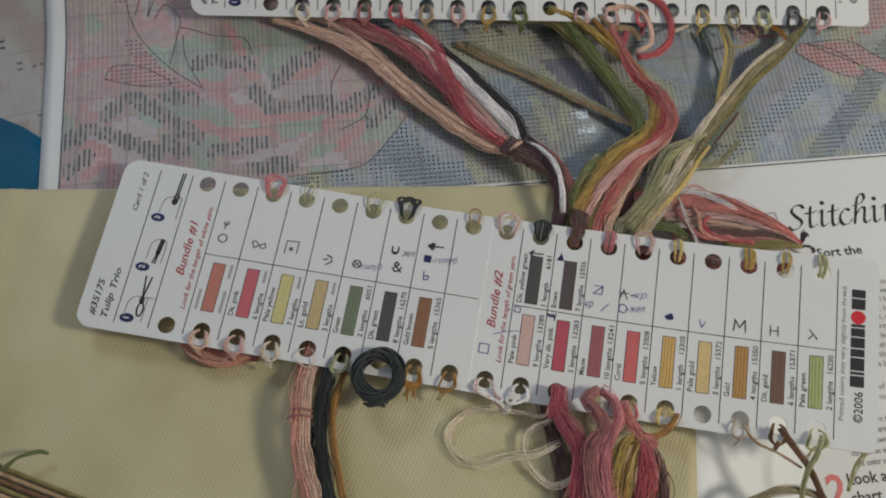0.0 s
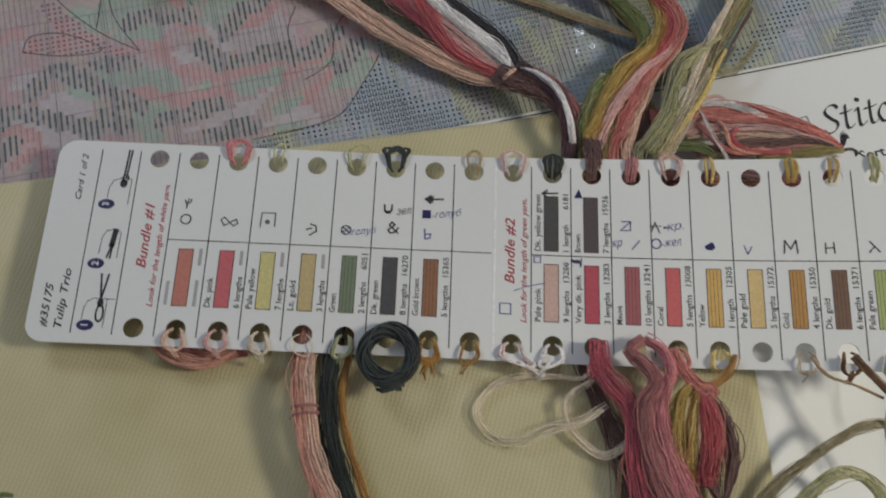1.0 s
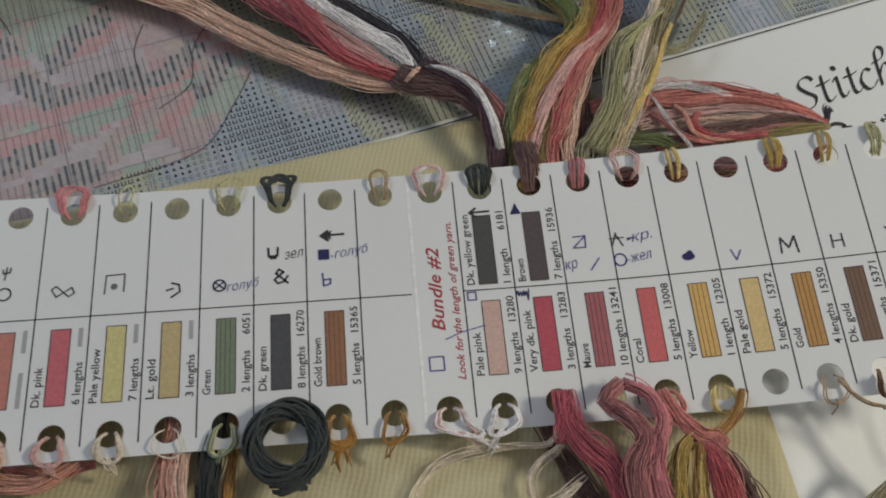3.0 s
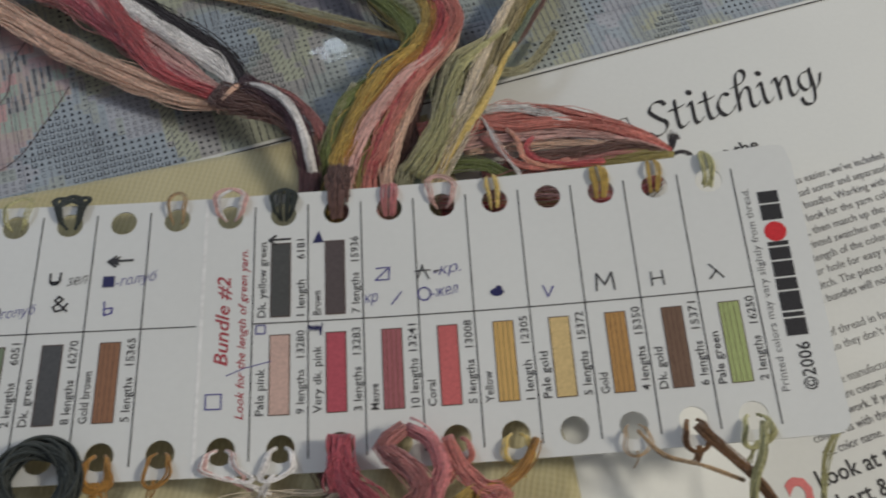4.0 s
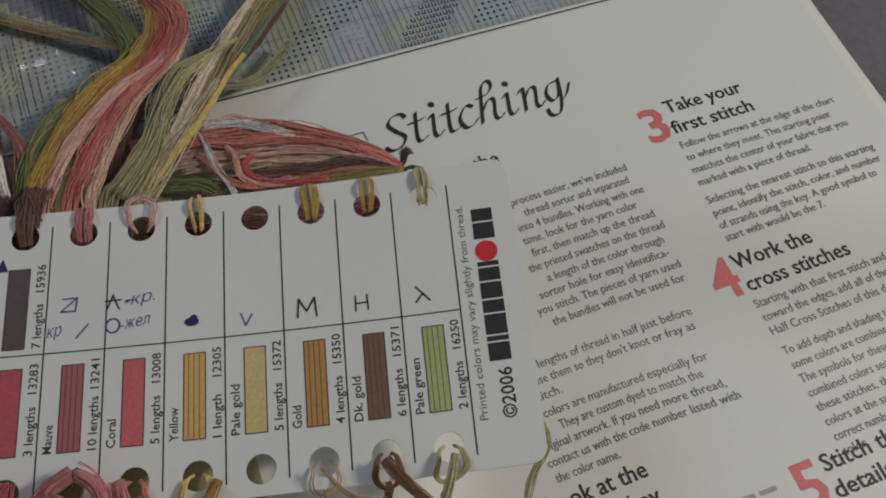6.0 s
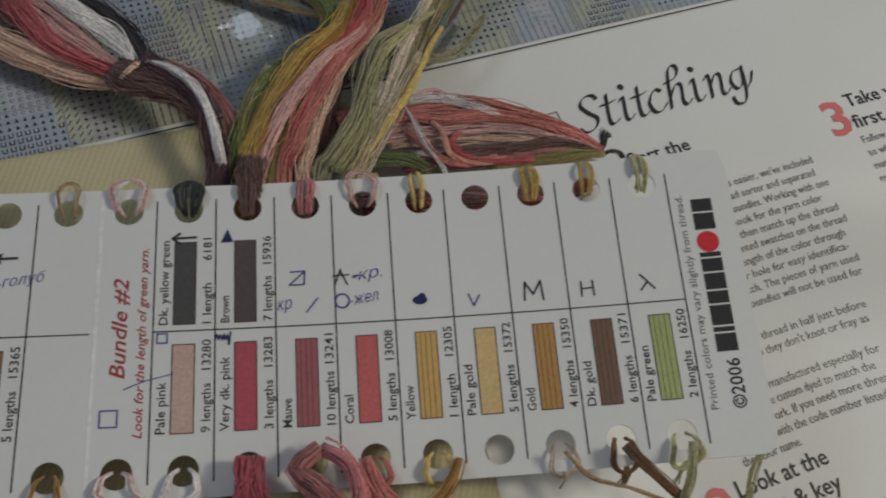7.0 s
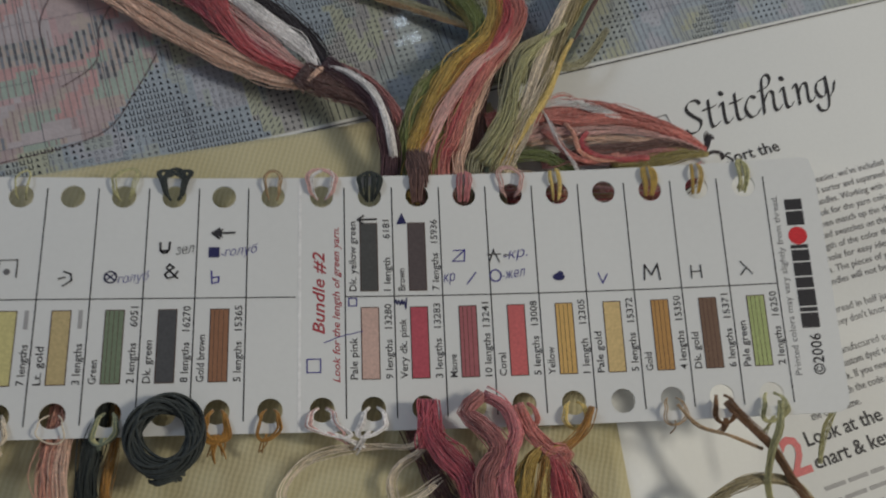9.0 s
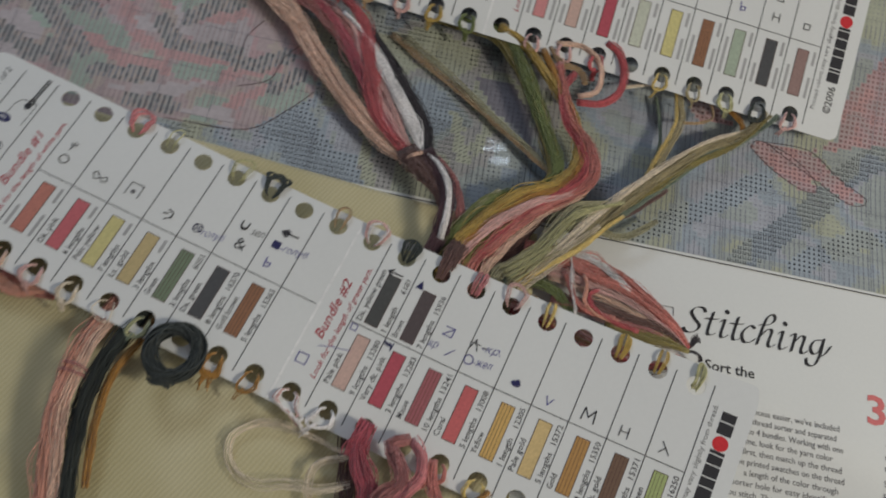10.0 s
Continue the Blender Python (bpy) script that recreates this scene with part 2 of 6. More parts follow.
def ground_z(x, y):
    """Height of the paper in mm: flat, then rising where it lies over the heap under the far card."""
    d = (x - 17.6) * UP_N[0] + (y - 115.3) * UP_N[1] + 4
    return RISE * (math.sqrt(d * d + 81) + d) / 2 - 0.35


def ease(k):
    k = min(1.0, max(0.0, k))
    return k * k * (3 - 2 * k)


def on_sheet(s, t, lift=0.0):
    """A point of the sheet. Past the pile that carries it, its near corner sags to the table."""
    x, y = CS * s - SS * t, SS * s + CS * t
    sag = 18.0 * ease((50 - y) / 56) * ease((x - 92) / 44)
    lift -= sag
    x, y = x + (x - 89) * sag / (340 - 150 * ease((x - 165) / 25)), y + (y + 62) * sag / 200
    return (x * MM, y * MM, (ground_z(x, y) + 0.25 * math.sin(s * 0.045) * math.sin(t * 0.05 + 1) + lift) * MM)


def grid(name, x0, x1, y0, y1, step, fn, mat, parent=None, label="", thick=0.0):
    nx, ny = max(1, round((x1 - x0) / step)), max(1, round((y1 - y0) / step))
    v = [fn(x0 + (x1 - x0) * i / nx, y0 + (y1 - y0) * j / ny) for j in range(ny + 1) for i in range(nx + 1)]
    f = [(j * (nx + 1) + i, j * (nx + 1) + i + 1, (j + 1) * (nx + 1) + i + 1, (j + 1) * (nx + 1) + i) for j in range(ny) for i in range(nx)]
    if thick:
        k = len(v)
        v += [(p[0], p[1], p[2] - thick) for p in v]
        f += [tuple(k + i for i in q[::-1]) for q in f]
        rim = list(range(nx + 1)) + [j * (nx + 1) + nx for j in range(1, ny + 1)] + [ny * (nx + 1) + i for i in range(nx - 1, -1, -1)] + [j * (nx + 1) for j in range(ny - 1, 0, -1)]
        f += [(a, a + k, b + k, b) for a, b in zip(rim, rim[1:] + rim[:1])]
    return mesh_object(name, v, f, mat, parent, label, smooth=True)


def symbol_material(name, tints, ink_amount, cell=2.02, patch=38.0, seed=0.0, ink_colour=(0.06, 0.06, 0.075), strength=0.85, only="", warp=0.0, fade=0.0025, lo=0.36, hi=0.64, detail=2.0):
    """Printed chart: soft patches of tint under a square grid of small symbols that change from patch to patch."""
    m = bpy.data.materials.new(name)
    m.use_nodes = True
    n, l = m.node_tree.nodes, m.node_tree.links
    b = n["Principled BSDF"]
    b.inputs["Roughness"].default_value, b.inputs["Specular IOR Level"].default_value = 0.5, 0.3
    uv = n.new("ShaderNodeUVMap")

    def math_node(op, a, c=None, clamp=False):
        x = n.new("ShaderNodeMath")
        x.operation, x.use_clamp = op, clamp
        for k, v in ((0, a), (1, c)):
            if v is None:
                continue
            if isinstance(v, (int, float)):
                x.inputs[k].default_value = v
            else:
                l.new(v, x.inputs[k])
        return x.outputs[0]

    def noise_at(vec, scale, w, detail=1.0):
        x = n.new("ShaderNodeTexNoise")
        x.noise_dimensions = "4D"
        x.inputs["Distortion"].default_value = warp
        x.inputs["Scale"].default_value, x.inputs["Detail"].default_value, x.inputs["W"].default_value = scale, detail, w + seed
        l.new(vec, x.inputs["Vector"])
        return x.outputs["Fac"]

    grid_uv = n.new("ShaderNodeVectorMath")
    grid_uv.operation = "SCALE"
    l.new(uv.outputs[0], grid_uv.inputs[0])
    grid_uv.inputs["Scale"].default_value = 1 / cell
    snap = n.new("ShaderNodeVectorMath")
    snap.operation = "FLOOR"
    l.new(grid_uv.outputs[0], snap.inputs[0])
    frac = n.new("ShaderNodeVectorMath")
    frac.operation = "FRACTION"
    l.new(grid_uv.outputs[0], frac.inputs[0])
    sep = n.new("ShaderNodeSeparateXYZ")
    l.new(frac.outputs[0], sep.inputs[0])
    fx, fy = math_node("SUBTRACT", sep.outputs[0], 0.5), math_node("SUBTRACT", sep.outputs[1], 0.5)
    ax, ay = math_node("ABSOLUTE", fx), math_node("ABSOLUTE", fy)
    big = math_node("MAXIMUM", ax, ay)
    # an open box, a triangle, an upright stroke and a dot
    inner = math_node("MAXIMUM", ax, math_node("ABSOLUTE", math_node("SUBTRACT", fy, 0.22)))
    box = math_node("MULTIPLY", math_node("LESS_THAN", big, 0.35), math_node("GREATER_THAN", inner, 0.23))
    tri = math_node("MULTIPLY", math_node("LESS_THAN", ax, math_node("MULTIPLY", math_node("SUBTRACT", 0.3, fy), 0.55)), math_node("LESS_THAN", ay, 0.3))
    bar = math_node("MULTIPLY", math_node("LESS_THAN", ax, 0.19), math_node("LESS_THAN", ay, 0.46))
    dot = math_node("LESS_THAN", math_node("ADD", ax, ay), 0.24)
    plus = math_node("MULTIPLY", math_node("LESS_THAN", math_node("MINIMUM", ax, ay), 0.08), math_node("LESS_THAN", big, 0.34))
    far = math_node("SQRT", math_node("ADD", math_node("MULTIPLY", fx, fx), math_node("MULTIPLY", fy, fy)))
    ring = math_node("MULTIPLY", math_node("LESS_THAN", far, 0.3), math_node("GREATER_THAN", far, 0.19))
    pick = noise_at(snap.outputs[0], cell / patch, 3.0, detail)
    shape = math_node("MULTIPLY", box, math_node("LESS_THAN", pick, 0.42))
    for low, top, s in ((0.42, 0.48, tri), (0.48, 0.54, plus), (0.54, 0.56, ring), (0.56, 0.64, dot), (0.64, 0.7, bar)):
        shape = math_node("ADD", shape, math_node("MULTIPLY", s, math_node("MULTIPLY", math_node("GREATER_THAN", pick, low), math_node("LESS_THAN", pick, top))))
    if only == "bar":
        shape = bar
    where = noise_at(snap.outputs[0], cell / patch * 1.3, 9.0, 2.0)
    down = n.new("ShaderNodeSeparateXYZ")
    l.new(uv.outputs[0], down.inputs[0])
    where = math_node("ADD", where, math_node("MULTIPLY", math_node("MAXIMUM", math_node("SUBTRACT", down.outputs[1], 62.0), 0.0), fade))
    shape = math_node("MULTIPLY", shape, math_node("LESS_THAN", where, ink_amount), True)
    worn = math_node("MULTIPLY", math_node("SUBTRACT", noise_at(uv.outputs[0], 0.7 / patch, 21.0, 1.0), 0.3), 3.2, True)
    shape = math_node("MULTIPLY", shape, math_node("MAXIMUM", worn, math_node("MAXIMUM", math_node("MULTIPLY", math_node("SUBTRACT", 70.0, down.outputs[1]), 0.07, True), 0.3)))
    tens = n.new("ShaderNodeVectorMath")
    tens.operation = "SCALE"
    l.new(grid_uv.outputs[0], tens.inputs[0])
    tens.inputs["Scale"].default_value = 0.1
    tf = n.new("ShaderNodeVectorMath")
    tf.operation = "FRACTION"
    l.new(tens.outputs[0], tf.inputs[0])
    ts = n.new("ShaderNodeSeparateXYZ")
    l.new(tf.outputs[0], ts.inputs[0])
    rule = math_node("LESS_THAN", math_node("MINIMUM", ts.outputs[0], ts.outputs[1]), 0.009)
    shape = math_node("MAXIMUM", math_node("MULTIPLY", shape, strength), math_node("MULTIPLY", rule, 0.5 * strength))
    soft = noise_at(uv.outputs[0], 0.9 / patch, 0.0, detail)
    tone = math_node("ADD", math_node("MULTIPLY", pick, 0.55), math_node("MULTIPLY", soft, 0.45))
    ramp = n.new("ShaderNodeValToRGB")
    ramp.color_ramp.interpolation = "EASE"
    stops = ramp.color_ramp.elements
    stops[0].position, stops[0].color = lo, (*tints[0], 1)
    stops[1].position, stops[1].color = hi, (*tints[-1], 1)
    for i, c in enumerate(tints[1:-1]):
        stops.new(lo + (hi - lo) * (i + 1) / (len(tints) - 1)).color = (*c, 1)
    l.new(tone, ramp.inputs[0])
    mix = n.new("ShaderNodeMix")
    mix.data_type = "RGBA"
    mix.inputs[7].default_value = (*ink_colour, 1)
    l.new(shape, mix.inputs[0])
    l.new(ramp.outputs[0], mix.inputs[6])
    l.new(mix.outputs[2], b.inputs["Base Color"])
    return m


def flat_uv(ob, fn):
    uv = ob.data.uv_layers.new(name="UVMap")
    for loop in ob.data.loops:
        uv.data[loop.index].uv = fn(ob.data.vertices[loop.vertex_index].co)


sheet = grid("instruction_sheet", -126, 251, -125, 215, 3.25, lambda s, t: on_sheet(s, t), PAPER, thick=0.1 * MM)
tagged(sheet, "white printed instruction sheet with a colour stitching chart", "paper sheet")
def world_to_sheet(x, y):
    return (CS * x + SS * y, -SS * x + CS * y)


# the stitching chart: small tinted squares, each with its printed sign
CELL = 1.7
CHART_S, CHART_T = -118.65, 43.3
COLS, ROWS = 217, 101
TINTS = [("blue", (0.35, 0.4, 0.45)), ("lavender", (0.41, 0.425, 0.475)), ("grey_blue", (0.385, 0.42, 0.41)), ("pale_olive", (0.44, 0.455, 0.355)), ("grey", (0.4, 0.39, 0.38)), ("dusty_pink", (0.47, 0.375, 0.38)),
         ("salmon", (0.55, 0.335, 0.33)), ("mint", (0.37, 0.44, 0.385)), ("lilac", (0.49, 0.435, 0.45)), ("beige", (0.48, 0.405, 0.37)), ("violet", (0.24, 0.225, 0.26)), ("rose", (0.52, 0.36, 0.37))]
SIGNS = {
    "cup": [[(-0.33, 0.34), (-0.33, -0.34), (-0.19, -0.34), (-0.19, 0.34)], [(0.19, 0.34), (0.19, -0.34), (0.33, -0.34), (0.33, 0.34)], [(-0.19, -0.2), (-0.19, -0.34), (0.19, -0.34), (0.19, -0.2)]],
    "triangle": [[(-0.27, -0.26), (0.27, -0.26), (0.0, 0.3)]],
    "ring": [[(0.3 * math.cos(a), 0.3 * math.sin(a)), (0.3 * math.cos(a + 0.9), 0.3 * math.sin(a + 0.9)), (0.21 * math.cos(a + 0.9), 0.21 * math.sin(a + 0.9)), (0.21 * math.cos(a), 0.21 * math.sin(a))] for a in (0.4, 1.3, 2.2, 3.1, 4.0, 4.9)],
    "star": [[(-0.4, 0), (0, -0.1), (0.4, 0), (0, 0.1)], [(0, -0.4), (0.1, 0), (0, 0.4), (-0.1, 0)]],
    "bar": [[(-0.2, -0.47), (0.2, -0.47), (0.2, 0.47), (-0.2, 0.47)]],
    "thin": [[(-0.1, -0.42), (0.1, -0.42), (0.1, 0.42), (-0.1, 0.42)]],
    "tick": [[(-0.26, 0.2), (0.0, -0.2), (0.0, -0.06), (-0.18, 0.22)], [(0.26, 0.2), (0.18, 0.22), (0.0, -0.06), (0.0, -0.2)]],
    "slant": [[(-0.36, -0.28), (-0.22, -0.36), (0.36, 0.28), (0.22, 0.36)]],
    "square": [[(-0.25, -0.25), (0.25, -0.25), (0.25, 0.25), (-0.25, 0.25)]],
}


def near_line(S, T, pts):
    """Distance of all squares from a line."""
    best = np.full(S.shape, 1e9)
    for (x0, y0), (x1, y1) in zip(pts, pts[1:]):
        k = np.clip(((S - x0) * (x1 - x0) + (T - y0) * (y1 - y0)) / ((x1 - x0) ** 2 + (y1 - y0) ** 2), 0, 1)
        best = np.minimum(best, np.hypot(S - x0 - k * (x1 - x0), T - y0 - k * (y1 - y0)))
    return best


def inside(S, T, pts):
    hit = np.zeros(S.shape, bool)
    for (x0, y0), (x1, y1) in zip(pts, pts[1:] + pts[:1]):
        if y0 != y1:
            hit ^= ((y0 > T) != (y1 > T)) & (S < (x1 - x0) * (T - y0) / (y1 - y0) + x0)
    return hit


def field(S, T, size, seed):
    return np.array([noise.noise((a / size, b / size, seed)) + 0.4 * noise.noise((a / size * 2.3, b / size * 2.3, seed + 5)) for a, b in zip(S.ravel(), T.ravel())]).reshape(S.shape)


BLOOM = [(-130, 30), (-60, 46), (-41, 52), (-16, 54), (-5, 64), (2, 72), (3, 84), (-10, 100), (-40, 120), (-60, 142), (-84, 168), (-95, 165), (-107, 143), (-130, 118)]
DARK_STROKES = [[(-104, 82), (-98, 88.5), (-93, 88), (-87, 83), (-79, 75), (-72, 70)], [(-117, 72), (-111, 77), (-103, 74), (-95, 70), (-87, 66)], [(-86, 65), (-81, 70), (-77, 65)], [(-66, 64), (-58.5, 65), (-50, 66.4)], [(-51, 87), (-46, 80), (-37, 80), (-26, 81)]]
DARK_STROKES += [[(-43, 91), (-37, 98), (-29, 101)], [(-24, 77), (-18, 78), (-10, 84)], [(-72, 101), (-65, 102), (-53, 99)], [(-53, 56), (-40, 57)], [(-83, 89), (-73, 85)], [(-11, 71), (-4, 78)], [(-116, 60), (-110, 66)]]
SALMON_BANDS = [[(-65, 91), (-61, 86)], [(-58, 80), (-47, 75), (-28, 77), (-19, 75)], [(-37, 92), (-30, 95), (-27, 97)], [(-27, 72), (-12, 79), (-7, 87)], [(-59, 101), (-52, 94)], [(-72, 76), (-59, 70), (-46, 70)]]
SALMON_BANDS += [[(-110, 59), (-102, 63), (-101, 55)], [(-113, 72), (-104, 67)], [(-114, 102), (-106, 105)], [(-23, 61), (-15, 70)], [(-60, 115), (-56, 105)], [(-96, 56), (-90, 50)]]
MINT_BANDS = [[(-81, 83), (-71, 81), (-62, 77)], [(-40, 71), (-32, 72), (-26, 74)], [(-77, 108), (-71, 103)], [(-65, 108), (-53, 105)], [(-8, 69), (-2, 77)], [(-73, 97), (-65, 96)], [(-103, 150), (-97, 160), (-88, 166)], [(-55, 116), (-50, 110), (-43, 109)]]
PALE_PETALS = [[(-102, 78), (-95, 82), (-86, 74), (-91, 69)], [(-60, 87), (-55, 90), (-52, 82), (-57, 81)], [(-61, 59), (-50, 63), (-32, 68), (-40, 60)], [(-48, 90), (-45, 83), (-40, 84), (-49, 97)], [(-38, 56), (-23, 61), (-20, 54)]]
DOTTED_LEAVES = [[(-100, 114), (-93, 112), (-83, 98), (-70, 88), (-74, 84), (-83, 94), (-95, 104)], [(-105, 97), (-102, 102), (-92, 101), (-81, 93), (-92, 93)], [(-106, 144), (-102, 145), (-95, 140), (-97, 126), (-105, 129), (-108, 137)]]
RIGHT_LEAVES = [[(150, 88), (153, 91), (164, 88), (172, 82), (174, 76.5), (168, 76), (157, 82)], [(155, 91), (171, 91), (182, 83), (192, 77), (186, 74), (173, 81)], [(180, 97), (181, 111), (193, 128), (215, 132), (210, 104), (197, 98), (171, 91)], [(124, 103), (132, 103), (143, 95), (131, 93)]]
CUP_FIELD = [(-11, 60), (-1, 68), (5, 60), (11, 52), (18, 52), (23.5, 43), (0, 43), (-6, 54)]
RING_FIELD = [(6, 69), (19, 66), (23, 54), (13, 52.5), (11, 61)]
STAR_FIELD = [(25, 61), (35, 57), (31.5, 43), (25.7, 45)]


def build_chart():
    """Works out the tint and the sign of every square and lays them as two meshes."""
    J, I = np.mgrid[0:ROWS, 0:COLS]
    S, T = CHART_S + CELL * (I + 0.5), CHART_T + CELL * (J + 0.5)
    w1, w2, fine = field(S, T, 26.0, 3.0), field(S, T, 19.0, 17.0), field(S, T, 6.0, 31.0)
    Sw, Tw = S + 1.3 * fine, T + 1.3 * np.roll(fine, 7, 1)
    dice = np.random.default_rng(5).uniform(0, 1, S.shape)
    tint = np.select([w1 < -0.2, w1 < -0.04, w1 < 0.14, w1 < 0.3], [3, 2, 0, 1], 2)
    sign = np.select([w2 > 0.3, w2 > 0.18, w2 > 0.02, w2 > -0.16, w2 > -0.34], ["cup", "triangle", "ring", "thin", "star"], "tick").astype(object)
    deep = np.select([w2 > 0.18, w2 > 0.02, w2 > -0.16, w2 > -0.34], [0, 1, 2, 1], 2)
    low = T < 72
    middle = inside(S, T, [(24, 44), (72, 43), (98, 44), (84, 70), (92, 112), (30, 112), (2, 74)])
    tint = np.where(middle, np.select([w1 < -0.1, w1 < 0.06, w1 < 0.25], [3, 4, 2], 0), tint)
    deep = np.where(middle, np.minimum(deep, 1), deep)
    east = S > 104
    sign[east] = np.where(w2[east] > -0.1, "thin", "tick")
    deep[east] = 2
    for line, half, mark in (([(112, 46), (135, 61), (154, 76)], 3.6, "triangle"), ([(146, 42), (160, 57), (172, 69), (186, 86), (197, 95)], 4.4, "cup"), ([(168, 48), (190, 62), (210, 66)], 3.4, "triangle")):
        k = near_line(Sw, Tw, line) < half
        sign[k], deep[k] = mark, 0
        tint[k] = np.where(w1[k] > 0, 0, 2)
    for area, mark, ink_no, colour in ((RING_FIELD, "ring", 1, 1), (STAR_FIELD, "star", 0, 4), (CUP_FIELD, "cup", 0, 0)):
        k = inside(Sw, Tw, area)
        tint[k], sign[k], deep[k] = colour, mark, ink_no
    rim = (near_line(Sw, Tw, CUP_FIELD[:6]) < 2.0) & low
    sign[rim], deep[rim], tint[rim] = "triangle", 0, 0
    for line in ([(21, 65), (23, 54), (25, 45)], [(35, 55), (37, 45)], [(48, 76), (54, 60)]):
        k = near_line(Sw, Tw, line) < 1.8
        tint[k], sign[k], deep[k] = 3, "slant", 1
    k = inside(S, T, [(52, 93), (66, 93), (72, 84), (78, 65), (74, 66), (70, 76), (61, 80)])
    tint[k], deep[k] = 10, 1
    bloom = inside(Sw, Tw, BLOOM)
    tint = np.where(bloom, np.select([w2 > 0.3, w2 > 0.12, w2 > -0.12, w2 > -0.3], [7, 9, 5, 11], 8), tint)
    sign[bloom] = np.where(w1[bloom] > -0.22, "thin", "")
    deep[bloom] = 3
    for group, half, colour, mark, ink_no in ((MINT_BANDS, 3.4, 7, "thin", 3), (SALMON_BANDS, 2.1, 6, "thin", 3)):
        for line in group:
            k = near_line(Sw, Tw, line) < half
            tint[k], sign[k], deep[k] = colour, mark, ink_no
    for area in PALE_PETALS:
        k = inside(Sw, Tw, area)
        tint[k], sign[k] = 8, ""
    for area in DOTTED_LEAVES + RIGHT_LEAVES:
        k = inside(S, T, area)
        tint[k] = np.where(fine[k] > 0.2, 6, np.where(fine[k] > -0.1, 11, 5))
        sign[k], deep[k] = "square", 4
    for line in DARK_STROKES:
        d = near_line(Sw, Tw, line)
        k = d < 2.9
        tint[k], sign[k], deep[k] = np.where(dice[k] > 0.5, 4, 9), "bar", np.where(dice[k] > 0.35, 1, 2)
    v, f, slot = [], [], []
    sv, sf, sslot = [], [], []
    for i, j, c, mark, d in zip(I.ravel(), J.ravel(), tint.ravel(), sign.ravel(), deep.ravel()):
        s, t = CHART_S + CELL * i, CHART_T + CELL * j
        k = len(v)
        v += [on_sheet(s + a * CELL, t + b * CELL, 0.13) for a, b in ((0, 0), (1, 0), (1, 1), (0, 1))]
        f.append((k, k + 1, k + 2, k + 3))
        slot.append(int(c))
        if mark:
            for shape in SIGNS[mark]:
                k = len(sv)
                sv += [on_sheet(s + (0.5 + a) * CELL, t + (0.5 + b) * CELL, 0.21) for a, b in shape]
                sf.append(tuple(range(k, k + len(shape))))
                sslot.append(int(d))
    paints = []
    for key, c in TINTS:
        m = material("chart_" + key, c, 0.5, grain=0.06, scale=1300, blotch=0.07, blotch_scale=60)
        island_tone(m, 0.95, 1.05)
        paints.append(m)
    ob = mesh_object("printed_chart", v, f, paints, sheet, "blue, green and pink squares of a stitching chart")
    ob.data.polygons.foreach_set("material_index", slot)
    inks = [ink("sign_black", (0.035, 0.034, 0.045)), ink("sign_slate", (0.12, 0.12, 0.14)), ink("sign_pale", (0.24, 0.25, 0.29)), ink("sign_rosy", (0.36, 0.28, 0.285)), ink("sign_maroon", (0.29, 0.17, 0.18))]
    ob = mesh_object("chart_print", sv, sf, inks, sheet, "small printed stitching signs")
    tagged(ob, kind="stuff")
    ob.data.polygons.foreach_set("material_index", sslot)


build_chart()
LINE_INK = ink("backstitch", (0.14, 0.1, 0.11))
OUTLINES = [[(-102, 144), (-95, 140), (-91, 133), (-94, 122)], [(-97, 126), (-93, 114), (-82, 100), (-70, 90)], [(-88, 128), (-89.5, 121), (-87, 127)], [(-87, 120), (-83, 125), (-78, 120), (-79, 113), (-82, 101)], [(-105, 97), (-102, 102), (-92, 101), (-81, 93), (-92, 93), (-105, 97)]]
OUTLINES += [[(-79, 113), (-77, 116), (-66, 112), (-55, 110), (-52, 103)], [(-77, 113), (-76, 103), (-70, 90)], [(-4, 92), (-10, 84), (-13, 74), (-22, 69)], [(2, 73), (-5, 64), (-16, 54), (-41, 52)], [(-24, 77), (-24, 88), (-20, 96)]]
for pts in OUTLINES + [leaf + leaf[:1] for leaf in RIGHT_LEAVES[:2]]:
    p = smooth_path([(*q, 0) for q in pts], 40)
    Flat().stroke([tuple(q[:2]) for q in p], 0.25).lay("printed_outline", lambda s, t: on_sheet(s, t, 0.28), LINE_INK, sheet)
GRID_LINE = ink("grid_line", (0.17, 0.17, 0.2))
for k in range(-7, 15):
    rule = Flat()
    for m in range(30):
        rule.rect(5.39 + 17 * k, CHART_T + 5.7 * m, 5.51 + 17 * k, CHART_T + 5.7 * (m + 1))
    rule.lay("printed_rule", lambda s, t: on_sheet(s, t, 0.25), GRID_LINE, sheet)
for k in range(10):
    Flat().rect(CHART_S, CHART_T + 11.84 + 17 * k, 250, CHART_T + 11.96 + 17 * k, 64).lay("printed_rule", lambda s, t: on_sheet(s, t, 0.25), GRID_LINE, sheet)

Flat().rect(-119, 41.95, 250.5, 42.35, 64).lay("printed_rule", lambda s, t: on_sheet(s, t, 0.24), BLACK, sheet)
edge_rule = Flat()
for m in range(30):
    edge_rule.rect(-119.2, 42.4 + 5.7 * m, -118.85, 42.4 + 5.7 * (m + 1))
edge_rule.lay("printed_rule", lambda s, t: on_sheet(s, t, 0.24), BLACK, sheet)


def print_words(rows, mat, name, bold=0.0, shear=0.0):
    """rows: (words, s, t, size, width or None, align)"""
    for words, s, t, size, width, align in rows:
        Flat().text(words, s, t, size, width, 0, shear, bold, align).lay(name, lambda a, b: on_sheet(a, b, 0.12), mat, sheet)


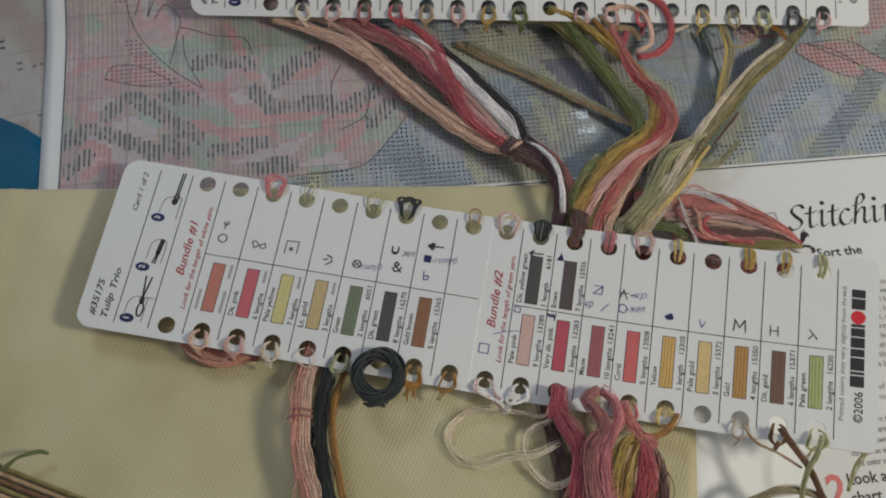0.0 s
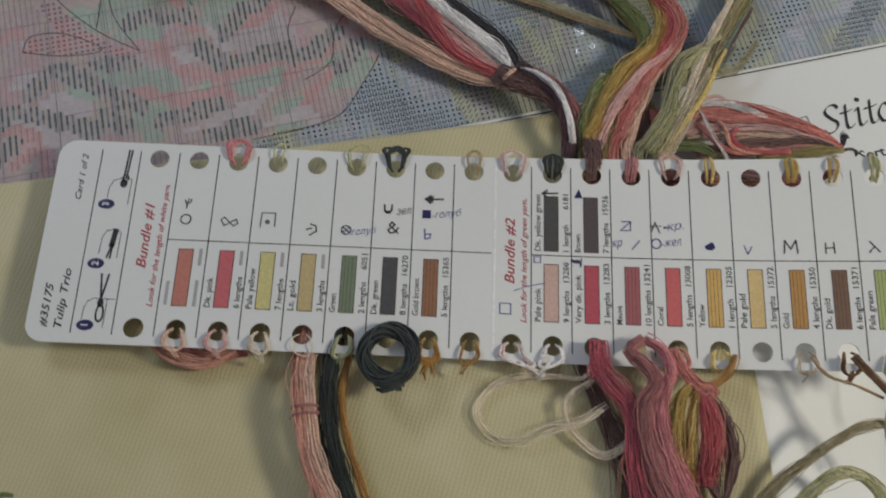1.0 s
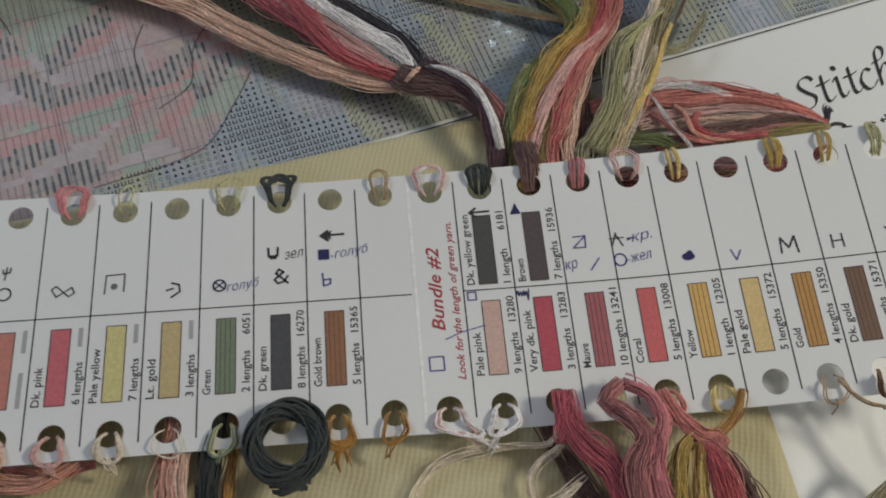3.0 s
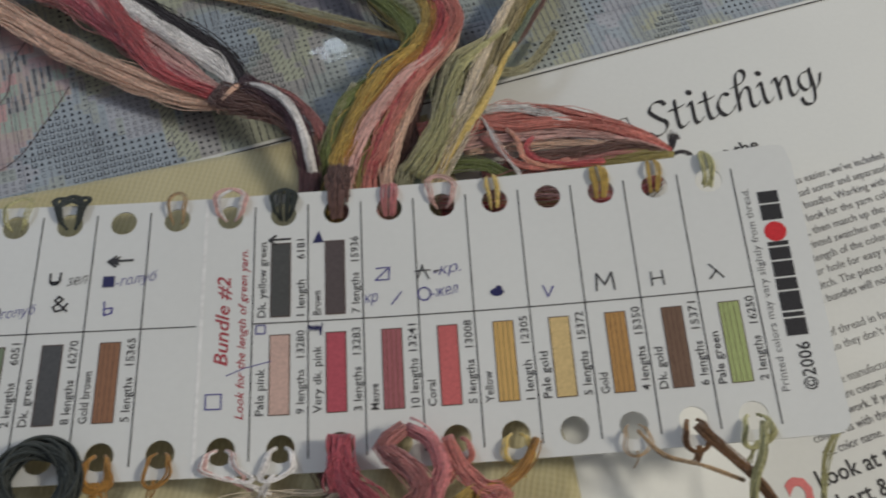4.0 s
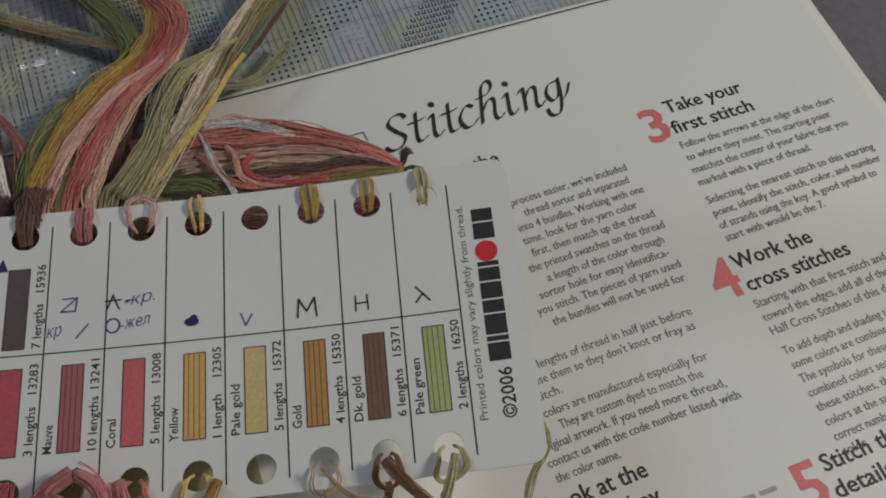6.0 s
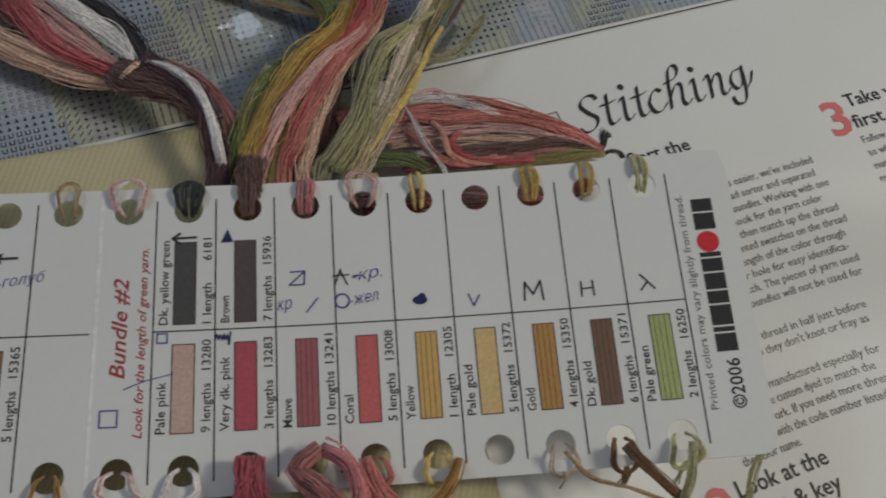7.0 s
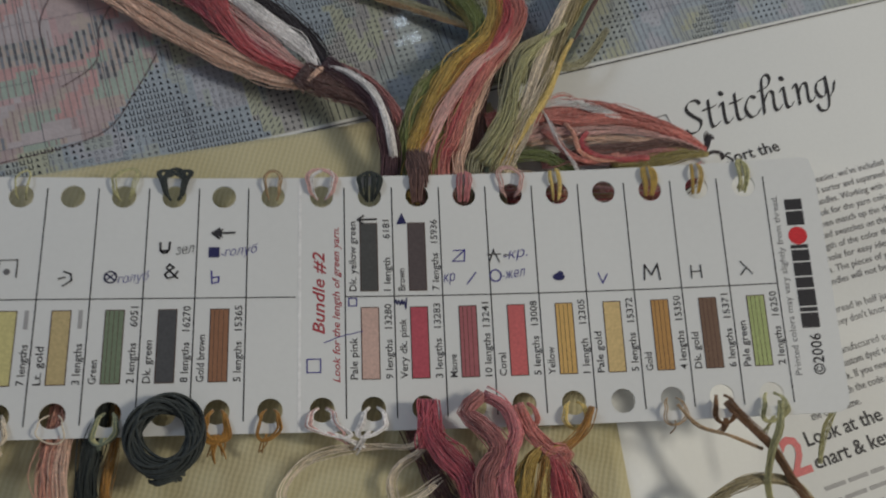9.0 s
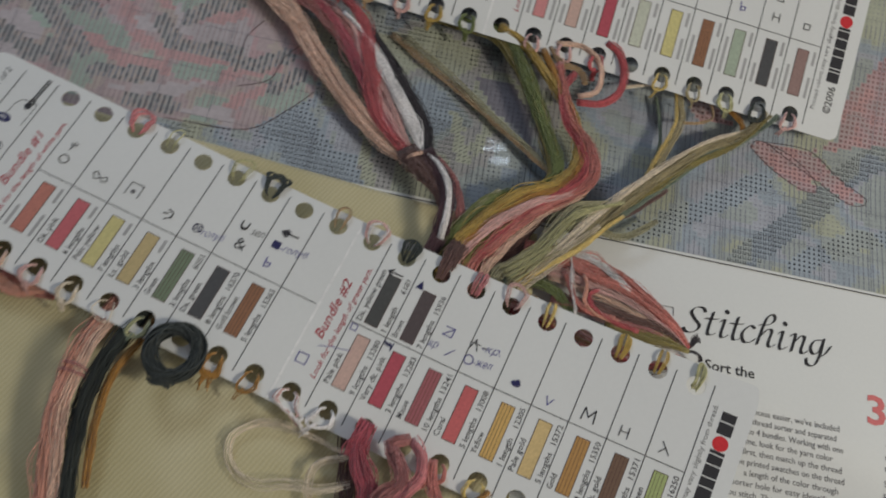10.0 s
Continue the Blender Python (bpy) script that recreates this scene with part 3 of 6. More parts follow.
# the title in slanted pen letters; each stroke is drawn as a broad nib would
PEN = {
    "S": [[(0.87, 1.2), (0.72, 1.42), (0.38, 1.38), (0.2, 1.08), (0.45, 0.72), (0.76, 0.4), (0.6, 0.04), (0.2, -0.06), (0.0, 0.16)]],
    "t": [[(0.06, 1.3), (0.0, 0.25), (0.12, 0.0), (0.42, 0.18)], [(-0.26, 0.88), (0.1, 0.9), (0.38, 0.98)]],
    "i": [[(-0.16, 0.84), (0.03, 1.0), (0.0, 0.2), (0.12, 0.0), (0.36, 0.2)]],
    "c": [[(0.3, 0.84), (0.06, 0.97), (-0.25, 0.5), (-0.1, 0.03), (0.2, 0.05), (0.44, 0.3)]],
    "h": [[(-0.17, 0.0), (-0.06, 1.0), (0.05, 1.6), (0.28, 1.84), (0.44, 1.6), (0.25, 1.25), (-0.25, 1.12)], [(-0.12, 0.45), (0.2, 0.95), (0.42, 0.88), (0.36, 0.2), (0.5, 0.0), (0.72, 0.2)]],
    "n": [[(-0.2, 0.84), (0.02, 1.0), (-0.02, 0.0)], [(0.0, 0.48), (0.3, 0.96), (0.5, 0.88), (0.44, 0.2), (0.56, 0.0), (0.78, 0.22)]],
    "g": [[(0.28, 0.95), (-0.05, 0.86), (-0.2, 0.45), (0.0, 0.1), (0.28, 0.35), (0.38, 1.06)], [(0.38, 1.06), (0.33, 0.1), (0.15, -0.5), (-0.2, -0.5), (-0.3, -0.18)], [(0.34, 0.0), (0.6, 0.28), (0.78, 0.72)]],
}
title = Flat()
NIB = (0.085, 0.066)
for sign, at in zip("Stitching", (0.0, 1.2, 1.86, 2.45, 3.12, 3.85, 4.78, 5.42, 6.5)):
    for line in PEN[sign]:
        p = smooth_path([(x, y, 0) for x, y in line], 26)
        q = [(129.7 + 6.5 * (at + x + 0.2 * y), 16.8 + 6.15 * y) for x, y, z in p]
        v = [(x + 6.35 * k * NIB[0], y + 6.35 * k * NIB[1] * 0.7) for x, y in q for k in (-1, 1)]
        title.add(v, [(2 * a, 2 * a + 2, 2 * a + 3, 2 * a + 1) for a in range(len(q) - 1)])
        title.stroke(q, 0.2)
    if sign == "i":
        title.disc(129.7 + 6.5 * (at + 0.34), 16.8 + 6.15 * 1.45, 0.8)
title.lay("printed_title", lambda a, b: on_sheet(a, b, 0.12), BLACK, sheet)
print_words([("Take your", 196.9, 5.3, 5.0, 21.3, "LEFT"), ("first stitch", 195.8, -0.5, 5.0, 22.4, "LEFT"), ("Work the", 191.2, -36.2, 5.0, 20.6, "LEFT"), ("cross stitches", 191.4, -41.7, 5.0, 27, "LEFT"),
             ("Look at the", 131.8, -70.4, 5.0, 22.1, "LEFT"), ("chart & key", 131.6, -75.9, 5.0, 22.5, "LEFT"), ("Stitch the", 185, -81.5, 5.0, 20, "LEFT"), ("details", 184.6, -87, 5.0, 14, "LEFT"),
             ("Sort the", 137.4, 5.6, 4.6, 15.8, "LEFT")], BLACK, "printed_heading", 0.012)
print_words([("3", 189.4, -1.2, 13, 6.0, "LEFT"), ("4", 184.3, -41.6, 13, 6.4, "LEFT"), ("5", 177.5, -87, 13, 6.2, "LEFT"), ("2", 124.6, -75.8, 13, 6.0, "LEFT")], PINK_INK, "printed_numeral", 0.02)
LEFT_LINES = ["process easier, we've included", "thread sorter and separated", "into 4 bundles. Working with one", "time, look for the yarn color", "first, then match up the thread", "the printed swatches on the thread",
              "a length of the color through", "sorter hole for easy identifica-", "you stitch. The pieces of yarn used", "the bundles will not be used for"]
ENDS = [180.3, 179.3, 181.5, 178.3, 181, 181.8, 180, 179.6, 180.6, 180]
print_words([(w, e, -5.9 - 3.22 * i, 2.75, 0.97 * len(w), "RIGHT") for i, (w, e) in enumerate(zip(LEFT_LINES, ENDS))], GREY_INK, "printed_line")
print_words([(w, e, t, 2.75, 0.97 * len(w), "RIGHT") for w, e, t in (("the lengths of thread in half just before", 177.5, -42.3), ("use them so they don't knot or fray as", 176.6, -45.5), ("ing.", 142.5, -37.9), ("stitch.", 144.6, -48.8),
             ("colors are manufactured especially for", 175.6, -52.4), ("They are custom dyed to match the", 173, -55.6), ("original artwork. If you need more thread,", 175.8, -58.8), ("contact us with the code number listed with", 177, -62), ("the color name.", 150.2, -65.2))], GREY_INK, "printed_line")
RIGHT_LINES = [("Follow the arrows at the edge of the chart", -4.8), ("to where they meet. This starting point", -8.3), ("matches the center of your fabric that you", -11.8), ("marked with a piece of thread.", -15.2),
               ("Selecting the nearest stitch to this starting", -20), ("point, identify the stitch, color, and number", -23.3), ("of strands using the key. A good symbol to", -26.5), ("start with would be the 7.", -29.6)]
print_words([(w, 196 - 0.1 * abs(t), t, 2.75, 1.03 * len(w), "LEFT") for w, t in RIGHT_LINES], GREY_INK, "printed_line")
print_words([(w, 190.6, t, 2.75, 1.03 * len(w), "LEFT") for w, t in (("Starting with that first stitch and working", -45.6), ("toward the edges, add all of the", -48.9), ("Half Cross Stitches of this design.", -52.2), ("To add depth and shading to", -57), ("some colors are combined in", -60.3),
             ("The symbols for these stitches", -63.6), ("combined colors section", -66.9), ("these stitches, thread", -70.2), ("colors at the same time", -73.5), ("correct number of", -76.8), ("color.", -80))], GREY_INK, "printed_line")
box_lines = Flat().stroke([world_to_sheet(*p) for p in ((78, 44), (96, 52.5), (110, 58.2), (114, 59.5), (115, 57))], 0.28)
box_lines.lay("printed_rule", lambda s, t: on_sheet(s, t, 0.14), GREY_INK, sheet)
bars = Flat()
for i in range(9):
    for left, top, far in ((131.5, -80, 172), (184.5, -91, 224)):
        s = left
        while s < far - 6 * (i % 3):
            w = random.uniform(2.0, 6.5)
            bars.rect(s, top - 1.1 - 3.3 * i, s + w, top - 0.15 - 3.3 * i)
            s += w + 1.0
bars.lay("printed_line", lambda a, b: on_sheet(a, b, 0.12), ink("faint", (0.38, 0.375, 0.38)), sheet)

# ---- cream cloth ----
def cloth_material():
    m = bpy.data.materials.new("cream_evenweave")
    m.use_nodes = True
    n, l = m.node_tree.nodes, m.node_tree.links
    b = n["Principled BSDF"]
    b.inputs["Roughness"].default_value, b.inputs["Specular IOR Level"].default_value, b.inputs["Sheen Weight"].default_value = 0.85, 0.15, 0.2
    co = n.new("ShaderNodeTexCoord")
    heights = []
    for rot, sc in ((0.22, 520.0), (1.79, 520.0)):
        mp = n.new("ShaderNodeMapping")
        mp.inputs["Rotation"].default_value = (0, 0, rot)
        l.new(co.outputs["Object"], mp.inputs[0])
        w = n.new("ShaderNodeTexWave")
        w.inputs["Scale"].default_value, w.inputs["Distortion"].default_value, w.inputs["Detail"].default_value, w.inputs["Detail Scale"].default_value = sc / 2, 2.5, 2, 1.2
        l.new(mp.outputs[0], w.inputs[0])
        heights.append(w.outputs["Fac"])
    add = n.new("ShaderNodeMath")
    add.operation = "MULTIPLY_ADD"
    l.new(heights[1], add.inputs[0])
    add.inputs[1].default_value = 0.3
    l.new(heights[0], add.inputs[2])
    nz = n.new("ShaderNodeTexNoise")
    nz.inputs["Scale"].default_value, nz.inputs["Detail"].default_value = 20, 3
    l.new(co.outputs["Object"], nz.inputs[0])
    sm = n.new("ShaderNodeMath")
    sm.operation = "MULTIPLY_ADD"
    l.new(add.outputs[0], sm.inputs[0])
    sm.inputs[1].default_value = 0.1
    l.new(nz.outputs["Fac"], sm.inputs[2])
    ramp = n.new("ShaderNodeValToRGB")
    ramp.color_ramp.elements[0].position, ramp.color_ramp.elements[0].color = 0.2, (0.42, 0.36, 0.17, 1)
    ramp.color_ramp.elements[1].position, ramp.color_ramp.elements[1].color = 0.85, (0.69, 0.63, 0.43, 1)
    l.new(sm.outputs[0], ramp.inputs[0])
    l.new(ramp.outputs[0], b.inputs["Base Color"])
    bp = n.new("ShaderNodeBump")
    bp.inputs["Strength"].default_value, bp.inputs["Distance"].default_value = 0.22, 0.0003
    l.new(add.outputs[0], bp.inputs["Height"])
    l.new(bp.outputs[0], b.inputs["Normal"])
    return m


CLOTH = cloth_material()


def cloth_point(a, b):
    """a, b in 0..1 across and up the cloth."""
    right = [(101, -110), (97, -60), (93, -23), (80, 20), (66, 60)]
    left = [(-200, -110), (-200, -70), (-200, -40), (-200, -20), (-200, 0)]
    k = min(3, int(b * 4))
    f = b * 4 - k
    r = [right[k][i] * (1 - f) + right[k + 1][i] * f for i in (0, 1)]
    q = [left[k][i] * (1 - f) + left[k + 1][i] * f for i in (0, 1)]
    x, y = q[0] + (r[0] - q[0]) * a, q[1] + (r[1] - q[1]) * a
    fold = 1.0 / (1 + math.exp((x + 139 + 0.1 * y) * 1.2))
    z = ground_z(x, y) + 1.2 + 1.0 * fold + 0.9 * noise.noise((x * 0.022, y * 0.028, 1)) + 0.3 * noise.noise((x * 0.05 + y * 0.03, y * 0.02, 9)) + 0.15 * noise.noise((x * 0.1, y * 0.1, 4))
    return (x * MM, y * MM, z * MM)


cloth = grid("cream_cloth", 0, 1, 0, 1, 0.0105, cloth_point, CLOTH, thick=0.5 * MM)
tagged(cloth, "cream evenweave cotton cloth lying over the sheet", "cloth")


# ---- things at the edges of the sheet ----
GREY_CHART = symbol_material("chart_grey", [(0.3, 0.29, 0.27), (0.4, 0.39, 0.36), (0.36, 0.3, 0.28), (0.45, 0.44, 0.4)], 0.62, cell=2.6, patch=22, seed=21.0, ink_colour=(0.04, 0.035, 0.035), strength=0.95)


def other_sheet(a, b):
    return (a * MM, b * MM, (ground_z(a, b) - 1.1 + 0.2 * math.sin(a * 0.2)) * MM)


other = grid("chart_sheet", -215, -118, 24, 190, 8, other_sheet, GREY_CHART, thick=0.15 * MM)
flat_uv(other, lambda co: (co.x / MM * 0.9 + co.y / MM * 0.43, co.y / MM * 0.9 - co.x / MM * 0.43))
tagged(other, "grey symbol chart printed sheet under the instruction sheet", "paper sheet")
bm = bmesh.new()
ring = [(-200, 46), (-165, 41.5), (-150, 38.5), (-136, 33), (-128, 26), (-126, -8), (-200, -8)]
fc = bm.faces.new([bm.verts.new((x * MM, y * MM, -0.0034)) for x, y in ring])
ext = bmesh.ops.extrude_face_region(bm, geom=[fc])
for v in ext["geom"]:
    if isinstance(v, bmesh.types.BMVert):
        v.co.z += 0.0028
bmesh.ops.bevel(bm, geom=bm.edges[:], offset=0.0009, segments=3, affect="EDGES")
bmesh.ops.recalc_face_normals(bm, faces=bm.faces[:])
tagged(part("plastic_wallet", bm, material("blue_plastic", (0.005, 0.1, 0.2), 0.18, grain=0.05, scale=60, spec=0.6, blotch=0.15), None, smooth=True), "glossy teal blue plastic wallet under the sheet edge", "plastic wallet")


def weave_strip():
    """A coarse olive band of woven ribs lying over the near corner of the cloth."""
    thing = tagged(new("woven_band"), "coarse olive and brown woven band over the cloth corner", "cloth")
    for i in range(16):
        st = Strands()
        o = -1.9 * i
        pts = [(-170 + 0.0, -66.5 + o, 2.6), (-140, -71 + o, 2.8), (-112, -76 + o, 2.6), (-90, -79.5 + o, 2.4), (-60, -84 + o, 2.2)]
        p = smooth_path(pts, 90)
        p[:, 2] += 0.35 * np.sin(np.arange(90) * 1.6 + (i % 2) * math.pi)
        st.add(p, 0.75)
        st.build("rib", floss("olive" if i % 3 == 0 else "tan" if i % 3 == 1 else "dark_gold"), thing)
    st = Strands()
    for k in range(2):
        st.add(smooth_path([(-112 + k, -77, 4), (-108, -73, 6), (-103, -70 + k * 0.5, 5), (-100, -69.5, 4)], 20), 0.5)
    st.build("loose_thread", floss("green"), thing, "loose green thread end")
    return thing


weave_strip()


def film_point(a, b):
    x = 6 + 96 * a
    y = 60 + 0.18 * x + 52 * b
    edge = min(a, 1 - a, b, 1 - b)
    wr = 1.0 * abs(noise.noise((x * 0.055, y * 0.06, 7))) + 0.4 * abs(noise.noise((x * 0.13, y * 0.11, 2))) + 0.8 * abs(noise.noise((x * 0.07 + y * 0.06, y * 0.03, 11)))
    # a slanting pleat that catches the window
    u, w = (x - 44) * 0.91 + (y - 78) * 0.41, (y - 78) * 0.91 - (x - 44) * 0.41
    u += 1.2 * noise.noise((w * 0.16, 3.0, 5.0))
    k = min(1, max(0, (u + 6.5) / 3)) * min(1, max(0, (6 - u) / 3)) * min(1, max(0, (11.5 - abs(w)) / 5))
    k = k * k * (3 - 2 * k)
    wr = wr * (1 - k) + k * (1.5 + 0.26 * (u + 4) + 0.0115 * (u + 4) ** 2 - 0.158 * w + 0.12 * noise.noise((x * 0.3, y * 0.3, 8)))
    return (x * MM, y * MM, (ground_z(x, y) + 0.7 + min(1, edge * 9) * (0.9 + wr)) * MM)


clear = bpy.data.materials.new("clear_film")
clear.use_nodes = True
cn, cl = clear.node_tree.nodes, clear.node_tree.links
cn.remove(cn["Principled BSDF"])
tr, gl, mx, fr = cn.new("ShaderNodeBsdfTransparent"), cn.new("ShaderNodeBsdfGlossy"), cn.new("ShaderNodeMixShader"), cn.new("ShaderNodeFresnel")
tr.inputs[0].default_value, gl.inputs["Roughness"].default_value, fr.inputs[0].default_value = (0.97, 0.97, 0.975, 1), 0.13, 1.46
cl.new(fr.outputs[0], mx.inputs[0])
cl.new(tr.outputs[0], mx.inputs[1])
cl.new(gl.outputs[0], mx.inputs[2])
cl.new(mx.outputs[0], cn["Material Output"].inputs[0])
film_bag = grid("clear_bag", 0, 1, 0, 1, 0.009, film_point, clear)
film_bag.visible_shadow = False
tagged(film_bag, "crumpled clear plastic bag under the floss", "plastic bag")

# ---- thread sorter cards ----
PITCH, HOLE_R, HOLE_V = 11.3, 2.75, 25.2
HOLES = [-96.7 + PITCH * k for k in range(19)]
LINES_1 = [-91.05 + PITCH * k for k in range(8)]
LINES_2 = [10.3 + 11.25 * k for k in range(10)]


def card_body(bend, flare):
    bm = bmesh.new()

    def face(pts):
        bm.faces.new([bm.verts.new((u, v, 0)) for u, v in pts])

    def end(u0, u1, r):
        """An end of the card with two rounded corners at u1, in narrow strips."""
        sgn = 1 if u1 > u0 else -1
        cols = [u0 + (u1 - u0) * i / 6 for i in range(7)]
        cols = [c for c in cols if abs(u1 - c) > r + 0.2] + [u1 - sgn * r * (1 - math.sin(radians(a))) for a in (0, 22, 45, 65, 80, 90)]

        def half(u):
            x = abs(u1 - u)
            return 30.0 if x >= r else 30.0 - r + math.sqrt(max(0, r * r - (r - x) ** 2))
        for a, b in zip(cols, cols[1:]):
            for j in range(6):
                k, m = -1 + j / 3, -1 + (j + 1) / 3
                q = [(a, k * half(a)), (b, k * half(b)), (b, m * half(b)), (a, m * half(a))]
                face(q if sgn > 0 else q[::-1])

    for uc in HOLES:
        a, b = uc - PITCH / 2, uc + PITCH / 2
        for s in (1, -1):
            lo, hi = (19.0, 30.0) if s > 0 else (-30.0, -19.0)
            vc = s * HOLE_V
            angs = sorted({round(i * 15.0, 3) for i in range(24)} | {round(math.degrees(math.atan2(y - vc, x - uc)) % 360, 3) for x in (a, b) for y in (lo, hi)})
            inn, out = [], []
            for ang in angs:
                c, d = math.cos(radians(ang)), math.sin(radians(ang))
                k = min([(b - uc) / c if c > 1e-6 else 1e9, (a - uc) / c if c < -1e-6 else 1e9, (hi - vc) / d if d > 1e-6 else 1e9, (lo - vc) / d if d < -1e-6 else 1e9])
                inn.append((uc + HOLE_R * c, vc + HOLE_R * d))
                out.append((uc + k * c, vc + k * d))
            for i in range(len(angs)):
                j = (i + 1) % len(angs)
                face([inn[i], out[i], out[j], inn[j]])
        for i in range(3):
            for j in range(8):
                p, q, y = a + (b - a) * i / 3, a + (b - a) * (i + 1) / 3, -19 + 4.75 * j
                face([(p, y), (q, y), (q, y + 4.75), (p, y + 4.75)])
    end(HOLES[0] - PITCH / 2, -125.4, 5)
    end(HOLES[-1] + PITCH / 2, 124, 3)
    bmesh.ops.remove_doubles(bm, verts=bm.verts[:], dist=0.001)
    top = bm.faces[:]
    new_geo = bmesh.ops.extrude_face_region(bm, geom=top)
    for v in new_geo["geom"]:
        if isinstance(v, bmesh.types.BMVert):
            v.co.z += 0.4
    bmesh.ops.recalc_face_normals(bm, faces=bm.faces[:])
    for v in bm.verts:
        if v.co.y > 29:
            v.co.y += flare * max(0.0, v.co.x) / 110
        v.co = Vector((v.co.x, v.co.y, v.co.z + bend(v.co.x, v.co.y) - (0.15 if abs(v.co.x) < 0.6 else 0))) * MM
    return bm


FAINT = ink("faint_caption", (0.42, 0.41, 0.41))
CAPTION = ink("caption", (0.055, 0.052, 0.056))


def swatch_material(key):
    m = material("swatch_" + key, SWATCH[key], 0.45, grain=0.1, scale=1400, blotch=0.05)
    return m


def sorter_card(label, bend, upper, lower, marks, captions, title, flare=0.0):
    card = tagged(part("thread_card", card_body(bend, flare), CARD, None), label, "thread card", "thread sorter cards")

    def on(u, v, lift=0.46):
        return (u * MM, v * MM, (bend(u, v) + lift) * MM)

    for u in [-113.2, -102.2] + LINES_1 + LINES_2:
        Flat().rect(u - 0.14, -27.3, u + 0.14, 27.3).lay("printed_rule", on, BLACK, card)
    Flat().rect(LINES_1[0], 0.4, -0.9, 0.66, 14).lay("printed_rule", on, BLACK, card)
    Flat().rect(LINES_2[0], 0.4, LINES_2[-1], 0.66, 14).lay("printed_rule", on, BLACK, card)
    crease = Flat().rect(-0.35, -29.9, 0.35, 29.9)
    crease.lay("crease", lambda u, v: on(u, v, 0.44), material("worn_crease", (0.86, 0.85, 0.84), 0.6, grain=0.1), card, "worn white fold line")
    for n, u in ((1, -97.0), (2, 4.6)):
        Flat().text(f"Bundle #{n}", u + 1.0, -8.2, 3.9, 19.5, 90, 0.3, 0.012).lay("printed_title", on, RED, card)
        Flat().text("Look for the length of " + ("white" if n == 1 else "green") + " yarn.", u + 4.4, -19.2, 2.3, 36.5, 90, 0.3, 0.01).lay("printed_caption", on, RED, card)
    cols = [LINES_1[k] for k in range(8)] + [LINES_2[k] for k in range(9)]
    for k, u in enumerate(cols):
        for keys, v0, words in ((upper, 1.8, captions.get(("up", k))), (lower, -18.6, captions.get(k))):
            key = keys.get(k)
            if not key:
                continue
            sw = Flat().rect(u + 3.6, v0, u + 7.6, v0 + 16.5).lay("swatch", on, swatch_material(key), card, key.replace("_", " ") + " printed swatch")
            edge = Flat().stroke([(u + 3.6, v0), (u + 7.6, v0), (u + 7.6, v0 + 16.5), (u + 3.6, v0 + 16.5)], 0.2, True)
            if key in ("rust", "mauve", "leaf", "yellow", "gold", "dark_gold", "lime"):
                for i in range(3):
                    edge.rect(u + 4.4 + i * 1.0, v0 + 0.2, u + 4.52 + i * 1.0, v0 + 16.3)
            edge.lay("swatch_outline", lambda a, b: on(a, b, 0.49), ink("swatch_edge", (0.1, 0.06, 0.05)), sw)
            ink_used = CAPTION if words else FAINT
            if words:
                nm, count, code = words
                Flat().text(nm, u + 2.6, v0, 2.35, 1.06 * len(nm), 90, 0, 0.01).lay("swatch_name", on, ink_used, card)
                Flat().text(count, u + 10.5, v0, 2.3, 1.0 * len(count), 90, 0, 0.01).lay("swatch_count", on, ink_used, card)
                if code:
                    Flat().text(code, u + 10.5, v0 + 17.3, 2.3, 1.16 * len(code), 90, 0, 0.01, "RIGHT").lay("swatch_code", on, ink_used, card)
                else:
                    Flat().rect(u + 9.2, v0 + 12.4, u + 10.1, v0 + 16.6).lay("swatch_code", on, FAINT, card)
            else:
                Flat().rect(u + 1.4, v0 + 0.2, u + 2.3, v0 + 7 + 3 * (k % 3)).lay("swatch_name", on, ink_used, card)
                Flat().rect(u + 9.2, v0, u + 10.1, v0 + 7.5).lay("swatch_count", on, ink_used, card)
                Flat().rect(u + 9.2, v0 + 11.8, u + 10.1, v0 + 16.8).lay("swatch_code", on, ink_used, card)
    # needle-threading pictures with numbered ovals
    for n, v in ((1, -25.0), (2, -7.4), (3, 10.4)):
        Flat().disc(-109.6, v, 2.3, 1.5).lay("numbered_oval", on, NAVY, card, "dark blue numbered oval")
        Flat().text(str(n), -108.9, v, 2.6, None, 90, 0, 0.02, "CENTER").lay("oval_numeral", lambda a, b: on(a, b, 0.5), CARD, card)
        pic = Flat()
        if n == 1:
            pic.stroke([(-107.4, -10.4), (-106.6, -17.4)], 0.55).stroke([(-105.4, -10.5), (-106.5, -17.4)], 0.55)
            pic.disc(-106.5, -18.6, 0.85, 1.3).ring(-106.3, -21.6, 0.95, 2.3, 0.5)
            pic.stroke([(-110.8, -23.4), (-110.7, -20.3), (-110, -18.4), (-108.6, -17.4), (-102.8, -17.5)], 0.2).stroke([(-104.8, -17.5), (-104.9, -25.5)], 0.18)
        elif n == 2:
            pic.stroke([(-105.6, 2.6), (-106.1, -2.0)], 1.5).stroke([(-106.0, -1.5), (-107.0, -5.6)], 0.5).stroke([(-105.8, -1.5), (-106.1, -5.8)], 0.5)
            pic.stroke([(-109.3, -4.4), (-109.0, 0.6), (-108.0, 2.4), (-106.4, 2.8), (-104.1, 2.0), (-104.2, -5.5)], 0.2)
        else:
            pic.stroke([(-105.5, 27.5), (-105.9, 18.5)], 0.5).stroke([(-104.7, 27.4), (-105.2, 18.5)], 0.5)
            pic.disc(-105.7, 16.9, 1.05, 1.3).ring(-105.4, 18.6, 0.8, 1.0, 0.4)
